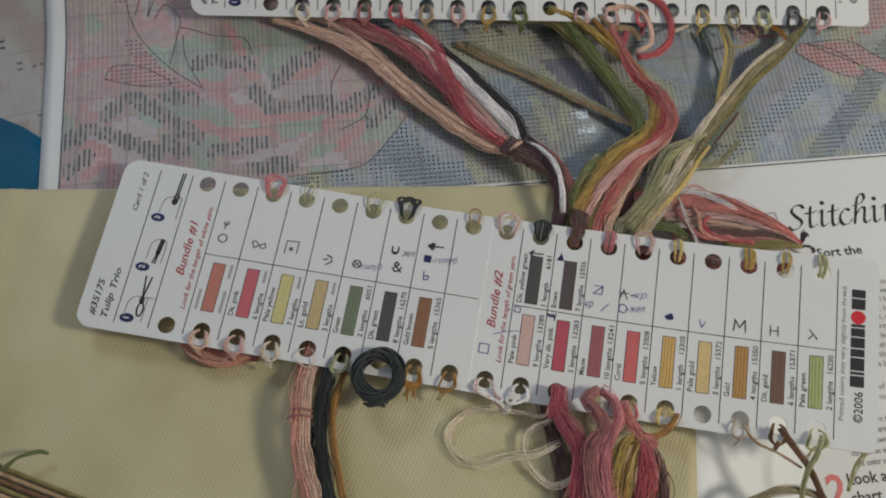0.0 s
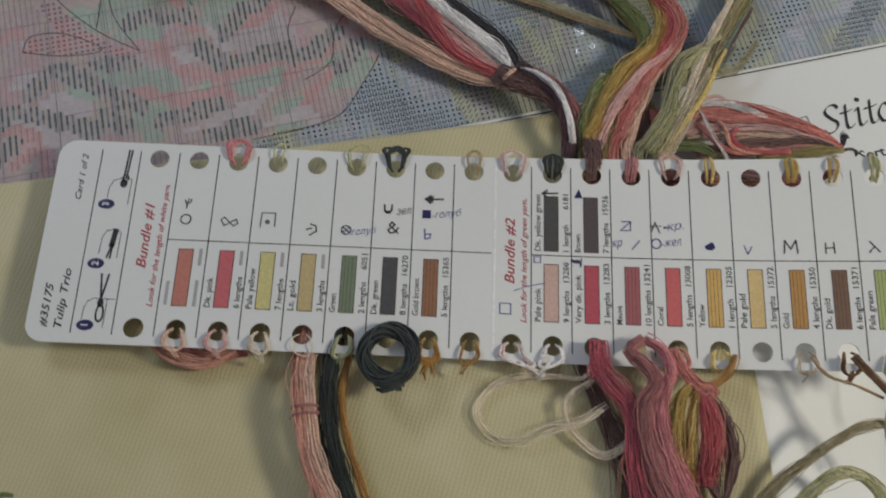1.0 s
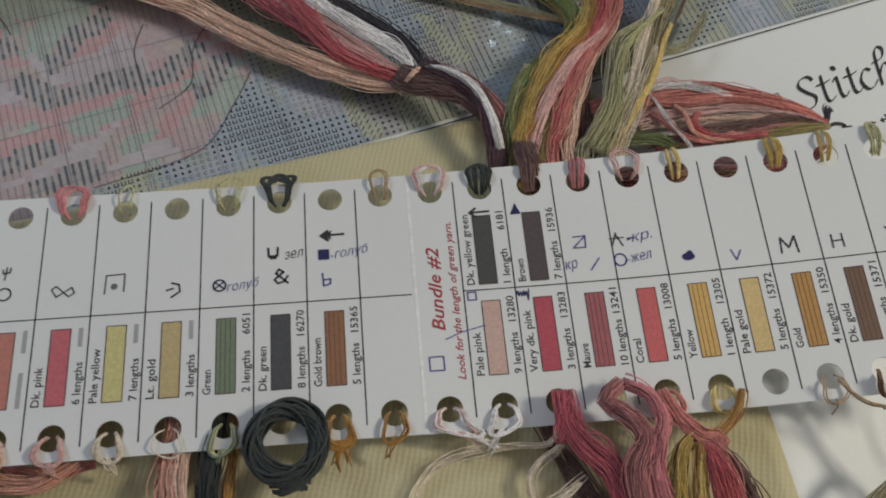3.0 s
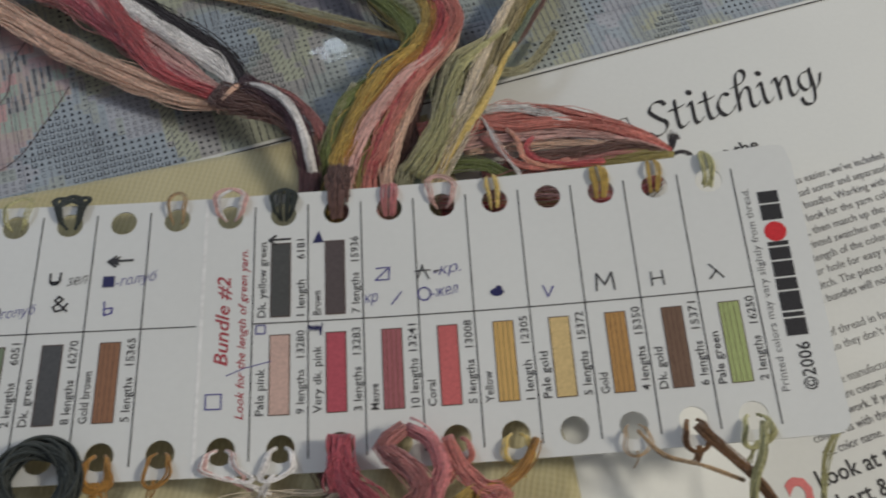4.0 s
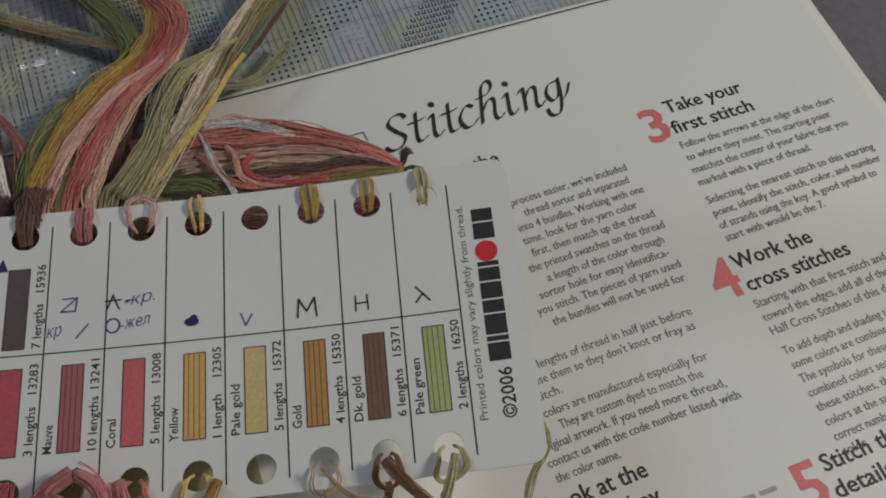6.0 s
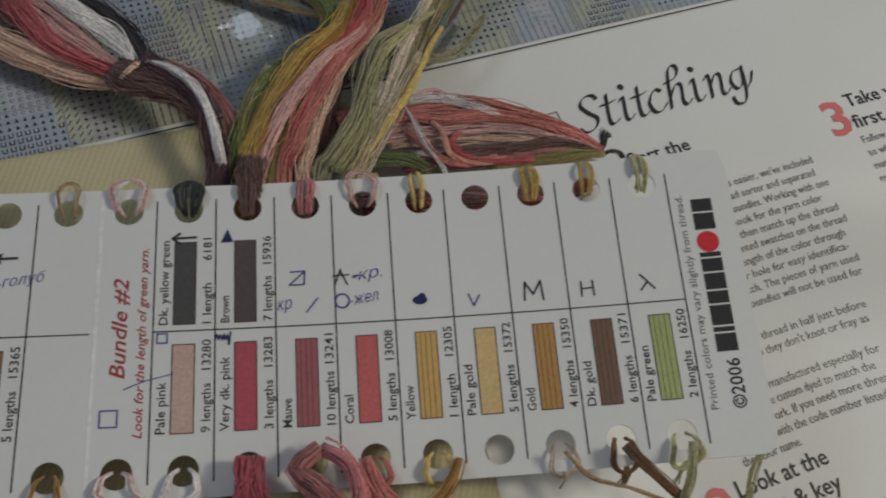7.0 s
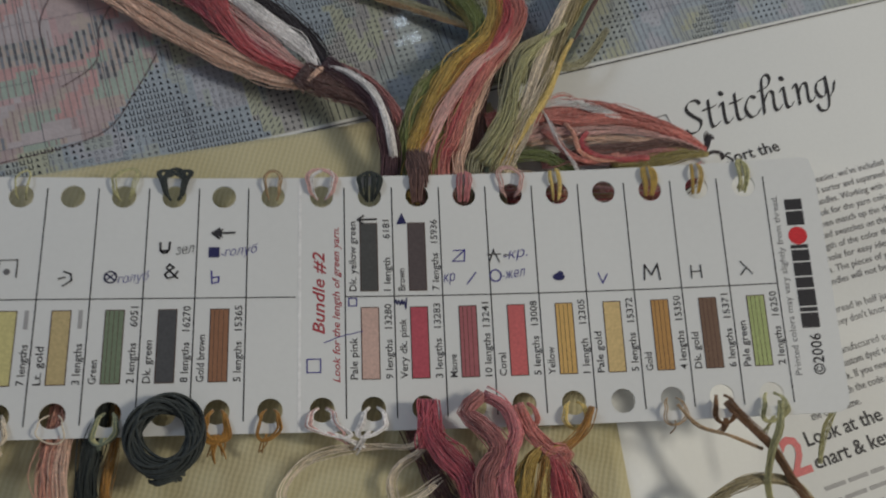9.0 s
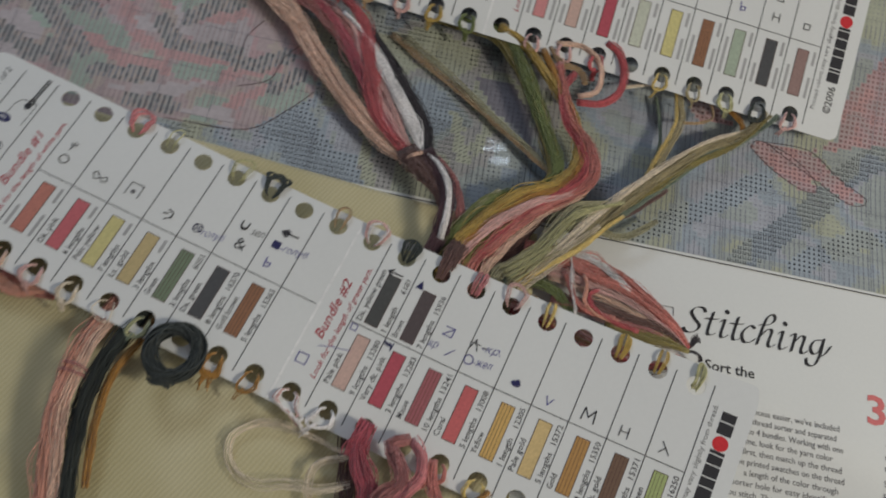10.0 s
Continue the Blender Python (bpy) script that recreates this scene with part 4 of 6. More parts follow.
            pic.stroke([(-109.7, 12.4), (-109.5, 15.7), (-108.6, 17.8), (-106.5, 18.6), (-103.6, 18.4), (-103.7, 10.5)], 0.2)
        pic.lay("threading_picture", on, BLACK, card, "small drawing of a loop being threaded")
    Flat().text(title, -119.8, -26, 3.0, 12.5, 90, 0.3, 0.015).lay("printed_caption", on, BLACK, card)
    Flat().text("Tulip Trio", -115.8, -26, 3.0, 16.8, 90, 0.3, 0.015).lay("printed_caption", on, BLACK, card)
    Flat().text("Card 1 of 2", -117.0, 11.5, 2.4, 14.2, 90, 0.3, 0.008).lay("printed_caption", on, BLACK, card)
    Flat().text("Printed colors may vary slightly from thread.", 114.2, -21.2, 2.1, 43.3, 90).lay("printed_caption", on, GREY_INK, card)
    Flat().text("\u00a92006", 119.6, -21.4, 3.6, 9.6, 90, 0, 0.012).lay("printed_caption", on, BLACK, card)
    v = -10.4
    for w in (3.5, 0.95, 4.0, 2.5, 3.3, 2.7, 0.95, 0, 3.5, 2.7):
        if w:
            block = Flat().rect(115.8, v, 119.9, v + w)
            block.lay("logo_bar", on, BLACK, card, "black block of a printed logo")
        v += w + 0.36 if w else 4.5
    Flat().disc(117.85, 11.9, 2.2).lay("logo_dot", on, LOGO_RED, card, "red dot of a printed logo")
    for strokes, mat in marks:
        strokes.lay("pen_mark", lambda a, b: on(a, b, 0.52), mat, card, "hand-drawn pen mark")
    return card


def letter(kind, u, v, s=1.0, w=0.4):
    """Small hand-drawn signs about a centre."""
    P = {
        "M": [[(-1.7, -1.7), (-1.4, 1.8), (0, -0.6), (1.5, 1.9), (1.8, -1.8)]],
        "H": [[(-1.1, 1.5), (-1.2, -1.5)], [(1.1, 1.6), (1.2, -1.5)], [(-1.2, 0), (1.1, 0.1)]],
        "V": [[(-1.2, 1.2), (-0.3, -1.3), (0.9, 0.9)]],
        "lam": [[(-1.0, 1.5), (1.3, -1.3)], [(0.2, 0.2), (-1.2, -1.4)]],
        "box": [[(-1.3, -1.2), (1.2, -1.2), (1.4, 1.3), (-1.1, 1.2)], [(-1.3, -1.2), (1.4, 1.3)]],
        "star": [[(-1.3, 0.4), (1.5, 0.5)], [(0.1, 1.6), (-1, -1.3)], [(0, 1.4), (1.2, -1.3)], [(2.2, 0.2), (3.2, 0.3)]],
        "slash": [[(-1.3, -1.4), (1.1, 1.6)]],
        "psi": [[(-1.3, 1.0), (-1.0, -0.2), (0.6, 0.1), (0.8, 1.4)], [(-0.2, 1.6), (-0.6, -2.0)]],
        "scrawl": [[(-2, 0.2), (-1.5, 1.1), (-1.2, -0.4), (-0.6, 0.9), (-0.2, -0.5), (0.4, 1.1), (0.6, -0.4), (1.2, 0.8), (1.6, -1.9), (2.0, 1.6)]],
        "arrow": [[(-2.2, 0), (2.2, 0.1)], [(-0.8, 1.0), (-2.2, 0), (-0.8, -1.1)]],
        "tri": [[(-0.8, -1.2), (0, 1.2), (0.9, -1.2), (-0.8, -1.2)]],
        "hook": [[(-1.1, 1.3), (1.3, 1.4), (1.3, -1.2)], [(-1.1, 1.3), (-1.2, -1.4)]],
        "eight": [[(-1.6, 0.5), (-1.0, 1.0), (0.8, -0.7), (1.6, -0.2), (1.2, 0.7), (-0.9, -0.7), (-1.6, 0.5)]],
        "b": [[(-0.8, 1.7), (-0.6, -1.3), (0.8, -0.9), (0.9, 0.3), (-0.6, 0.1)]],
        "cup": [[(-1.0, 1.4), (-0.9, -0.5), (-0.3, -1.1), (0.5, -1.0), (1.0, -0.3), (1.1, 1.5)], [(-0.8, -0.6), (0.9, -0.5)]],
        "amp": [[(1.5, -1.5), (-0.9, 0.8), (-0.3, 1.7), (0.6, 1.0), (-1.2, -0.6), (-0.6, -1.5), (0.6, -1.2), (1.5, 0.1)]],
        "comma": [[(-0.4, 1.2), (0.8, 0.8), (1.0, -0.4), (-0.4, -1.4)], [(-1.2, -0.1), (-0.1, 0.2)]],
        "tick": [[(-1, 0), (-0.2, -1.2), (1.4, 1.6)]],
        "seven": [[(-1, 1.2), (1, 1.3), (-0.2, -1.5)]],
        "heart": [[(0, -1.3), (-1.3, 0.3), (-0.7, 1.2), (0, 0.5), (0.8, 1.2), (1.3, 0.2), (0, -1.3)]],
        "square": [[(-1, -1), (1, -1), (1, 1), (-1, 1), (-1, -1)]],
    }[kind]
    fl = Flat()
    for line in P:
        fl.stroke([(u + x * s, v + y * s) for x, y in line], w * 0.85)
    return fl


marks_1 = [(letter(k, u, v, s, w), m) for k, u, v, s, w, m in (
    ("M", 82.3, 4.6, 1.05, 0.42, BLACK), ("H", 92.9, 4.3, 1.0, 0.36, BLACK), ("lam", 104.6, 4.6, 1.1, 0.36, BLACK), ("V", 70.9, 3.7, 1.0, 0.3, BLUE_INK),
    ("box", 36.9, 10.0, 1.1, 0.32, BLUE_INK), ("slash", 39.8, 4.4, 0.9, 0.3, BLUE_INK), ("star", 45.2, 9.7, 1.1, 0.34, BLACK), 
    ("arrow", -17.4, 16.1, 1.15, 0.6, BLACK), ("b", -19.0, 5.2, 1.0, 0.4, BLUE_INK),
    ("amp", -28.8, 6.8, 1.05, 0.5, BLACK), ("cup", -30.4, 12.4, 1.0, 0.55, BLACK), ("comma", -51.4, 5.4, 1.3, 0.45, BLACK),
    ("hook", -64.0, 7.6, 1.6, 0.3, BLACK), ("eight", -74.6, 6.4, 1.5, 0.32, BLACK), ("psi", -86.6, 11.8, 0.8, 0.35, BLACK), 
    ("square", 3.2, -15.4, 1.5, 0.3, BLUE_INK), ("arrow", 15.6, 19.2, 1.0, 0.55, BLACK), ("square", 12.0, -0.8, 0.9, 0.3, BLUE_INK), ("scrawl", 23.0, -1.2, 0.7, 0.35, NAVY))]
marks_1 += [(Flat().ring(-86.8, 6.8, 1.4, 1.4, 0.32), BLACK), (Flat().ring(-41.8, 5.6, 1.3, 1.3, 0.34), NAVY), (Flat().ring(45.4, 5.0, 1.3, 1.4, 0.32), BLUE_INK), (Flat().disc(60.3, 4.3, 1.4, 0.9).disc(60.7, 5.0, 0.7), NAVY),
            (Flat().rect(-20.6, 10.2, -18.2, 12.7), NAVY), (Flat().disc(-64.0, 7.0, 0.7), GREY_INK), (Flat().stroke([(5.5, -10.2), (9, -8.8), (14.2, -7.6)], 0.2), BLUE_INK)]
for words, u, v, size, mat in (("-кр.", 47.6, 8.8, 3.4, BLUE_INK), ("-жел", 47.0, 4.0, 3.4, BLUE_INK), ("-голуб", -17.8, 10.2, 3.1, BLUE_INK), ("зел", -27.8, 10.8, 3.4, BLACK), ("голуб", -40.2, 4.0, 3.0, BLUE_INK), ("кр", 33.2, 3.6, 3.6, BLUE_INK)):
    marks_1.append((Flat().text(words, u, v, size, 1.42 * len(words), 8, 0.35, -0.012), mat))
marks_1.append((Flat().add([(-19.9, 16.1), (-17.6, 15.0), (-17.9, 16.1), (-17.4, 17.3)], [(0, 1, 2, 3)]), BLACK))
marks_1.append((Flat().add([(22.5, 18.0), (24.9, 18.1), (23.8, 20.8)], [(0, 1, 2)]), NAVY))
marks_1.append((Flat().stroke([(-43, 4.7), (-40.8, 6.5)], 0.3).stroke([(-42.9, 6.5), (-40.7, 4.7)], 0.3), NAVY))
captions_1 = {
    ("up", 8): ("Dk. yellow green", "1 length", "6181"), ("up", 9): ("Brown", "7 lengths", "15936"), 8: ("Pale pink", "9 lengths", "13280"), 9: ("Very dk. pink", "3 lengths", "13283"), 10: ("Mauve", "10 lengths", "13241"),
    11: ("Coral", "5 lengths", "13008"), 12: ("Yellow", "1 length", "12305"), 13: ("Pale gold", "5 lengths", "15372"), 14: ("Gold", "4 lengths", "15350"), 15: ("Dk. gold", "6 lengths", "15371"), 16: ("Pale green", "2 lengths", "16250"),
    6: ("Gold brown", "5 lengths", "15365"), 5: ("Dk. green", "8 lengths", "16270"), 4: ("Green", "2 lengths", "6051"), 3: ("Lt. gold", "3 lengths", ""), 1: ("Dk. pink", "6 lengths", ""), 2: ("Pale yellow", "7 lengths", ""),
}


def near_bend(u, v):
    q = max(0.0, u - 11) / 110
    return 8.8 * q * q + v / 30 * (1.3 * min(1, max(0, (u + 20) / 40)) + 0.9 * q)


NEAR_POSE = pose(19 * MM, 3.6 * MM, 6.9 * MM, 0, 0, 1.7)
near_card = sorter_card("white thread sorter card with swatches, pen marks and threaded holes", near_bend, {8: "olive_black", 9: "brown_black"},
                        {0: "salmon", 1: "rose", 2: "straw", 3: "sand", 4: "leaf", 5: "ink_black", 6: "rust", 8: "shell", 9: "crimson", 10: "mauve", 11: "coral", 12: "yellow", 13: "pale_gold", 14: "gold", 15: "dark_gold", 16: "lime"}, marks_1, captions_1, "#35175", 1.6)
near_card.matrix_world = NEAR_POSE
marks_2 = [(letter(k, u, v, 1.0, 0.36), m) for k, u, v, m in (("heart", 26, 12, BLACK), ("seven", 27, 6, BLUE_INK), ("square", 49, 8, BLUE_INK), ("tick", 72, 12, BLACK), ("b", 82, 6, BLUE_INK), ("H", 94, 6, BLACK), ("square", 105, 6, BLACK),
           ("square", 94, 13, BLACK), ("seven", -30, 6, BLUE_INK), ("b", -8, 6, BLUE_INK), ("scrawl", -8, 20, GREY_INK), ("comma", -52, 4, BLUE_INK), ("psi", -42, 9, BLUE_INK), ("tri", -77, 20, BLACK), ("hook", -88, 18, BLACK), ("square", -88, -1, BLUE_INK),
           ("scrawl", -77, 0, BLACK), ("scrawl", -66, 0, BLACK), ("scrawl", 16, 19.5, BLACK))]
far_card = sorter_card("white thread sorter card with rows of loops along both edges", lambda u, v: 0.0, {0: "dark_gold", 1: "ink_black", 2: "pale_green", 8: "olive_black"},
                       {0: "peach", 1: "coral", 2: "plum", 3: "crimson", 4: "sand", 5: "cream", 6: "orange", 7: "leaf", 8: "pink", 9: "shell", 10: "crimson", 11: "pale_green", 12: "straw", 13: "rust", 14: "sage", 15: "ink_black", 16: "taupe"}, marks_2, {}, "#35175")
FAR_POSE = pose(14.2 * MM, 142.0 * MM, 18.6 * MM) @ Matrix.Rotation(radians(11.4), 4, "Z") @ Matrix.Rotation(radians(18), 4, "X")
far_card.matrix_world = FAR_POSE


# ---- loops tied through the holes ----
def hole_loop(pose_m, bend, k, side, colour, strands, reach, lean=0.0, r=0.17, wide=2.0, round_loop=False):
    """Floss tied through hole k. Along the lower edge it makes a round loop over the edge; along the upper one it runs straight over."""
    u = HOLES[k]
    thing = tagged(new("thread_loop"), colour.replace("_", " ") + " floss looped through a card hole", "thread loop", "loops tied in card holes")
    st = Strands()
    for i in range(max(1, round(strands * 4.2))):
        j = RNG.normal(0, 0.22, 8)
        grow = 1 + RNG.uniform(-0.2, 0.2)
        if side < 0 or round_loop:
            w = (wide if round_loop else 0.6 * wide + 1.2) * grow
            a, b = HOLE_V + 1.2 + j[0] * 0.5, 30.6 + reach * (1.15 if round_loop else 0.3) * grow
            m, h = (a + b) / 2, (b - a) / 2
            pts = [(u - 0.9 + j[1] * 0.5, a - 1.6, -0.8), (u - w * 0.75, a - 0.4, 0.6)]
            for deg in (150, 185, 215, 245, 270, 295, 325, 355, 390):
                c, d = math.cos(radians(deg)), math.sin(radians(deg))
                out = max(0.0, -d)
                pts.append((u + w * c + lean * out + j[2] * 0.5, m - h * d + j[3] * 0.4, 1.0 - 0.5 * out + abs(j[4]) * (1 - out)))
            pts += [(u + w * 0.75, a - 0.4, 0.6), (u + 0.9 + j[5] * 0.5, a - 1.6, -0.8)]
        else:
            s = (-1 if i % 2 else 1) * RNG.uniform(0.1, 1.0)
            x = u + s * 1.5 + j[1] * 0.4
            b = 30.4 + 0.35 * reach * abs(1.1 - abs(s)) + j[2] * 0.2
            pts = [(u + s * 1.1 + j[3] * 0.3, HOLE_V - 1.0 + j[0], -0.9), (x, HOLE_V + 1.2 + j[4], 0.5), (x + s * 0.3 + lean * 0.2, HOLE_V + 3.4, 0.75 + abs(j[5])), (x + lean * 0.3, b, 0.6), (x + lean * 0.3 - 0.3 * s, b + 0.25, -0.4), (x + lean * 0.3 - s * 0.6, b - 1.5, -1.0)]
        pts = [(x, side * y, z + bend(x, side * y) + 0.3) for x, y, z in pts]
        st.add(smooth_path(pts, 34), r * RNG.uniform(0.85, 1.15))
        if side < 0 and not round_loop and i % 2:
            end = (u + lean * 1.6 + j[6] * 2, -30.8 - reach * (0.8 + abs(j[7])))
            tail = [(u + 0.4 * lean + j[1], -30.2, 0.9), (u + lean + j[2] * 2, -31.0 - 0.3 * reach, 0.1), (*end, -2.2)]
            st.add(smooth_path([(x, y, z + bend(x, -30) + 0.3) for x, y, z in tail], 12), r)
    tagged(st.build("loop", floss(colour), thing), kind="stuff")
    thing.matrix_world = pose_m
    return thing


NEAR_LOOPS = [(10, 1, "dark_green", 4, 1.8), (12, 1, "rose", 4, 1.6), (14, 1, "yellow", 3, 2.4), (16, 1, "mustard", 3, 2.2), (17, 1, "mustard", 2, 2.6), (18, 1, "pale_green", 3, 3.0), (11, 1, "brown", 10, 1.6),
              (1, -1, "peach", 5, 1.4), (2, -1, "pale_pink", 4, 1.4), (3, -1, "cream", 5, 2.0), (4, -1, "cream", 0.3, 1.6), (5, -1, "sage", 4, 3.0), (5, -1, "pale_green", 2, 2.4), (7, -1, "gold", 4, 4.0), (7, -1, "gold", 3, 3.0), (8, -1, "gold", 1.5, 3.0),
              (13, -1, "coral", 4, 2.2), (14, -1, "yellow", 3, 2.2), (16, -1, "tan", 0.5, 2.0), (17, -1, "dark_gold", 5, 2.2), (18, -1, "pale_green", 4, 2.4)]
ROUND_LOOPS = [(2, "rose", 4, 1.4, -1.0, 3.2), (2, "rose", 4, 1.0, 1.2, 2.6), (6, "black_green", 3, 1.0, -2.6, 2.6), (6, "black_green", 3, 1.3, 0.1, 2.2), (6, "black_green", 3, 1.0, 2.6, 2.6), (8, "tan", 0.8, 1.0, 0, 2.0), (9, "pale_pink", 2, 1.2, -0.6, 3.2), (9, "white", 1.5, 0.9, 0.8, 2.4),
               (5, "pale_green", 0.8, 1.2, 1.4, 2.6), (3, "pale_green", 0.4, 1.0, 0.6, 1.8), (13, "pale_pink", 0.8, 1.2, -0.8, 2.8), (10, "dark_green", 3, 0.5, 0, 2.6), (18, "pale_green", 2, 1.2, -0.6, 1.3)]
for k, colour, n, reach, lean, wide in ROUND_LOOPS:
    hole_loop(NEAR_POSE, near_bend, k, 1, colour, n, reach, lean=lean, wide=wide, round_loop=True)
for k, side, colour, n, reach in NEAR_LOOPS:
    hole_loop(NEAR_POSE, near_bend, k, side, colour, n, reach, lean=RNG.uniform(-1.3, 1.3), wide=RNG.uniform(1.6, 2.5))
hole_loop(NEAR_POSE, near_bend, 9, -1, "white", 4, 2.4, lean=5.6, wide=3.0)
hole_loop(NEAR_POSE, near_bend, 9, -1, "pale_pink", 2, 1.8, lean=3.6, wide=3.2)
hole_loop(NEAR_POSE, near_bend, 10, -1, "white", 4, 2.6, lean=-2.4, wide=2.6)
FAR_LOOPS = [(1, -1, "cream", 5, 2.2), (2, -1, "pale_pink", 4, 2.0), (3, -1, "mauve", 6, 2.6), (4, -1, "red", 5, 2.4), (5, -1, "tan", 3, 2.4), (6, -1, "pale_pink", 3, 2.0), (7, -1, "mustard", 7, 2.4), (8, -1, "green", 9, 2.6), (10, -1, "pale_pink", 2, 2.0),
             (11, -1, "pale_pink", 5, 1.8), (12, -1, "red", 7, 2.6), (14, -1, "yellow", 4, 2.2), (15, -1, "khaki", 2, 2.0), (16, -1, "pale_green", 4, 1.6), (17, -1, "dark_green", 5, 3.6), (18, -1, "pale_pink", 3, 2.2),
             (0, 1, "dark_gold", 5, 1.5), (1, 1, "mauve", 5, 1.6), (2, 1, "black", 8, 2.0), (3, 1, "white", 3, 2.4), (4, 1, "tan", 3, 1.6), (5, 1, "yellow", 4, 1.8), (6, 1, "grey_green", 2, 1.4), (7, 1, "yellow", 3, 1.6), (8, 1, "green", 4, 1.8), (9, 1, "white", 3, 1.6), (10, 1, "black", 9, 2.2)]
for k, side, colour, n, reach in FAR_LOOPS:
    hole_loop(FAR_POSE, lambda u, v: 0.0, k, side, colour, n, reach, lean=RNG.uniform(-1.2, 1.2), wide=RNG.uniform(1.3, 2.2))

# ---- hanks of floss lying on the chart ----
hank("floss_hank", "hank of peach, red, brown and white floss running under the card", [
    ("peach", 15, [(-76, 97, 5), (-56, 94.5, 5.5), (-38, 88.8, 5.5), (-21, 77.5, 5.2), (-4.4, 67.6, 5), (9.5, 61.8, 5), (20, 60.4, 5.5)], [1.0, 1.8, 2.3, 2.1, 1.8, 1.5, 1.2], 1.1, 0.36),
    ("peach", 6, [(-62, 100, 7), (-46, 96, 6.5), (-30, 86, 6), (-12, 74.5, 6), (6, 65.5, 6), (19, 61.5, 6)], [0.8, 1.2, 1.4, 1.4, 1.0], 0.8, 0.36),
    ("red", 13, [(-31, 103.5, 9), (-25.7, 103, 8.5), (-16, 97.5, 8), (-6, 83, 7.6), (4, 69, 7), (15, 63, 6.6), (21, 61, 6)], [1.0, 1.3, 1.9, 2.0, 1.8, 1.2, 1.0], 1.0, 0.38),
    ("mauve", 20, [(-51, 101, 8), (-40, 98, 7), (-27, 95, 6.4), (-13, 87.5, 6), (3, 74, 5.6), (14, 65.5, 5.6), (21, 61.6, 5.6)], [1.6, 2.6, 3.4, 3.6, 3.6, 2.6, 1.6], 1.0, 0.38),
    ("magenta", 6, [(-46, 102, 8), (-34, 98, 7.4), (-20, 91, 7), (-6, 79, 6.8), (10, 67.5, 6.4), (20, 61.5, 6)], [0.8, 1.2, 1.6, 1.8, 1.0], 0.7, 0.36),
    ("pale_pink", 4, [(-28, 98, 7.6), (-19, 95, 7.4), (-8, 84, 7.2), (6, 73, 7), (18, 63.5, 6.4)], [0.4, 0.6, 1.8, 2.2, 1.2], 0.4, 0.32),
    ("white", 13, [(-24, 98, 8), (-15, 94.5, 7.8), (-4.2, 87, 7.6), (9, 76.9, 7.4), (18, 69.5, 7.2), (22.3, 62.5, 7)], [0.5, 0.7, 1.3, 1.8, 1.6, 0.9], 0.6, 0.36),
    ("black", 14, [(-13, 97, 7.4), (-4, 91, 7.2), (9, 81.4, 7), (18.8, 72.9, 6.8), (24.2, 63.5, 6.6)], [0.6, 1.2, 1.6, 1.5, 1.4], 0.8, 0.38),
    ("brown", 30, [(17, 63, 6.4), (21.5, 60.2, 7.4), (26.8, 58.2, 8.4), (32, 55.2, 8.8), (36.6, 49.6, 8.6), (38.8, 43, 7.4), (39.4, 36, 5)], [2.4, 2.8, 2.8, 1.7, 0.8, 0.6, 0.6], [1.3, 1.5, 1.2, 0.8, 0.6], 0.4),
    ("plum", 26, [(23, 65.4, 7.8), (28, 61.4, 9.2), (34.8, 55.4, 10.2), (37.4, 49.4, 10.2), (39, 43.6, 9), (39.6, 37.4, 6.6), (38, 5, 3)], [1.4, 1.6, 1.6, 1.6, 1.5, 1.3, 1.6], 1.0, 0.38),
    ("white", 9, [(23, 64.4, 7.8), (28.4, 61.4, 10.4), (33.8, 56.8, 11.6), (37.8, 50, 11.4), (40, 42, 9.4), (40.4, 35, 5), (40, 5, 3)], [0.4, 0.6, 0.8, 1.0, 0.9, 0.9, 1.2], 0.7, 0.34),
    ("mauve", 13, [(27, 66, 5.8), (34, 62.3, 6.2), (38.3, 57.8, 6.2), (41.7, 52.5, 6), (42.8, 47, 5.6), (42.6, 38, 4.6), (42, 5, 3)], [0.5, 0.8, 1.2, 1.5, 1.4, 1.2], 0.8, 0.38),
    ("peach", 4, [(17.6, 58.4, 5.2), (19.2, 59.8, 7.8), (22.4, 63.4, 8.4), (24.8, 65.8, 6.6)], 0.5, 0.4, 0.34)])
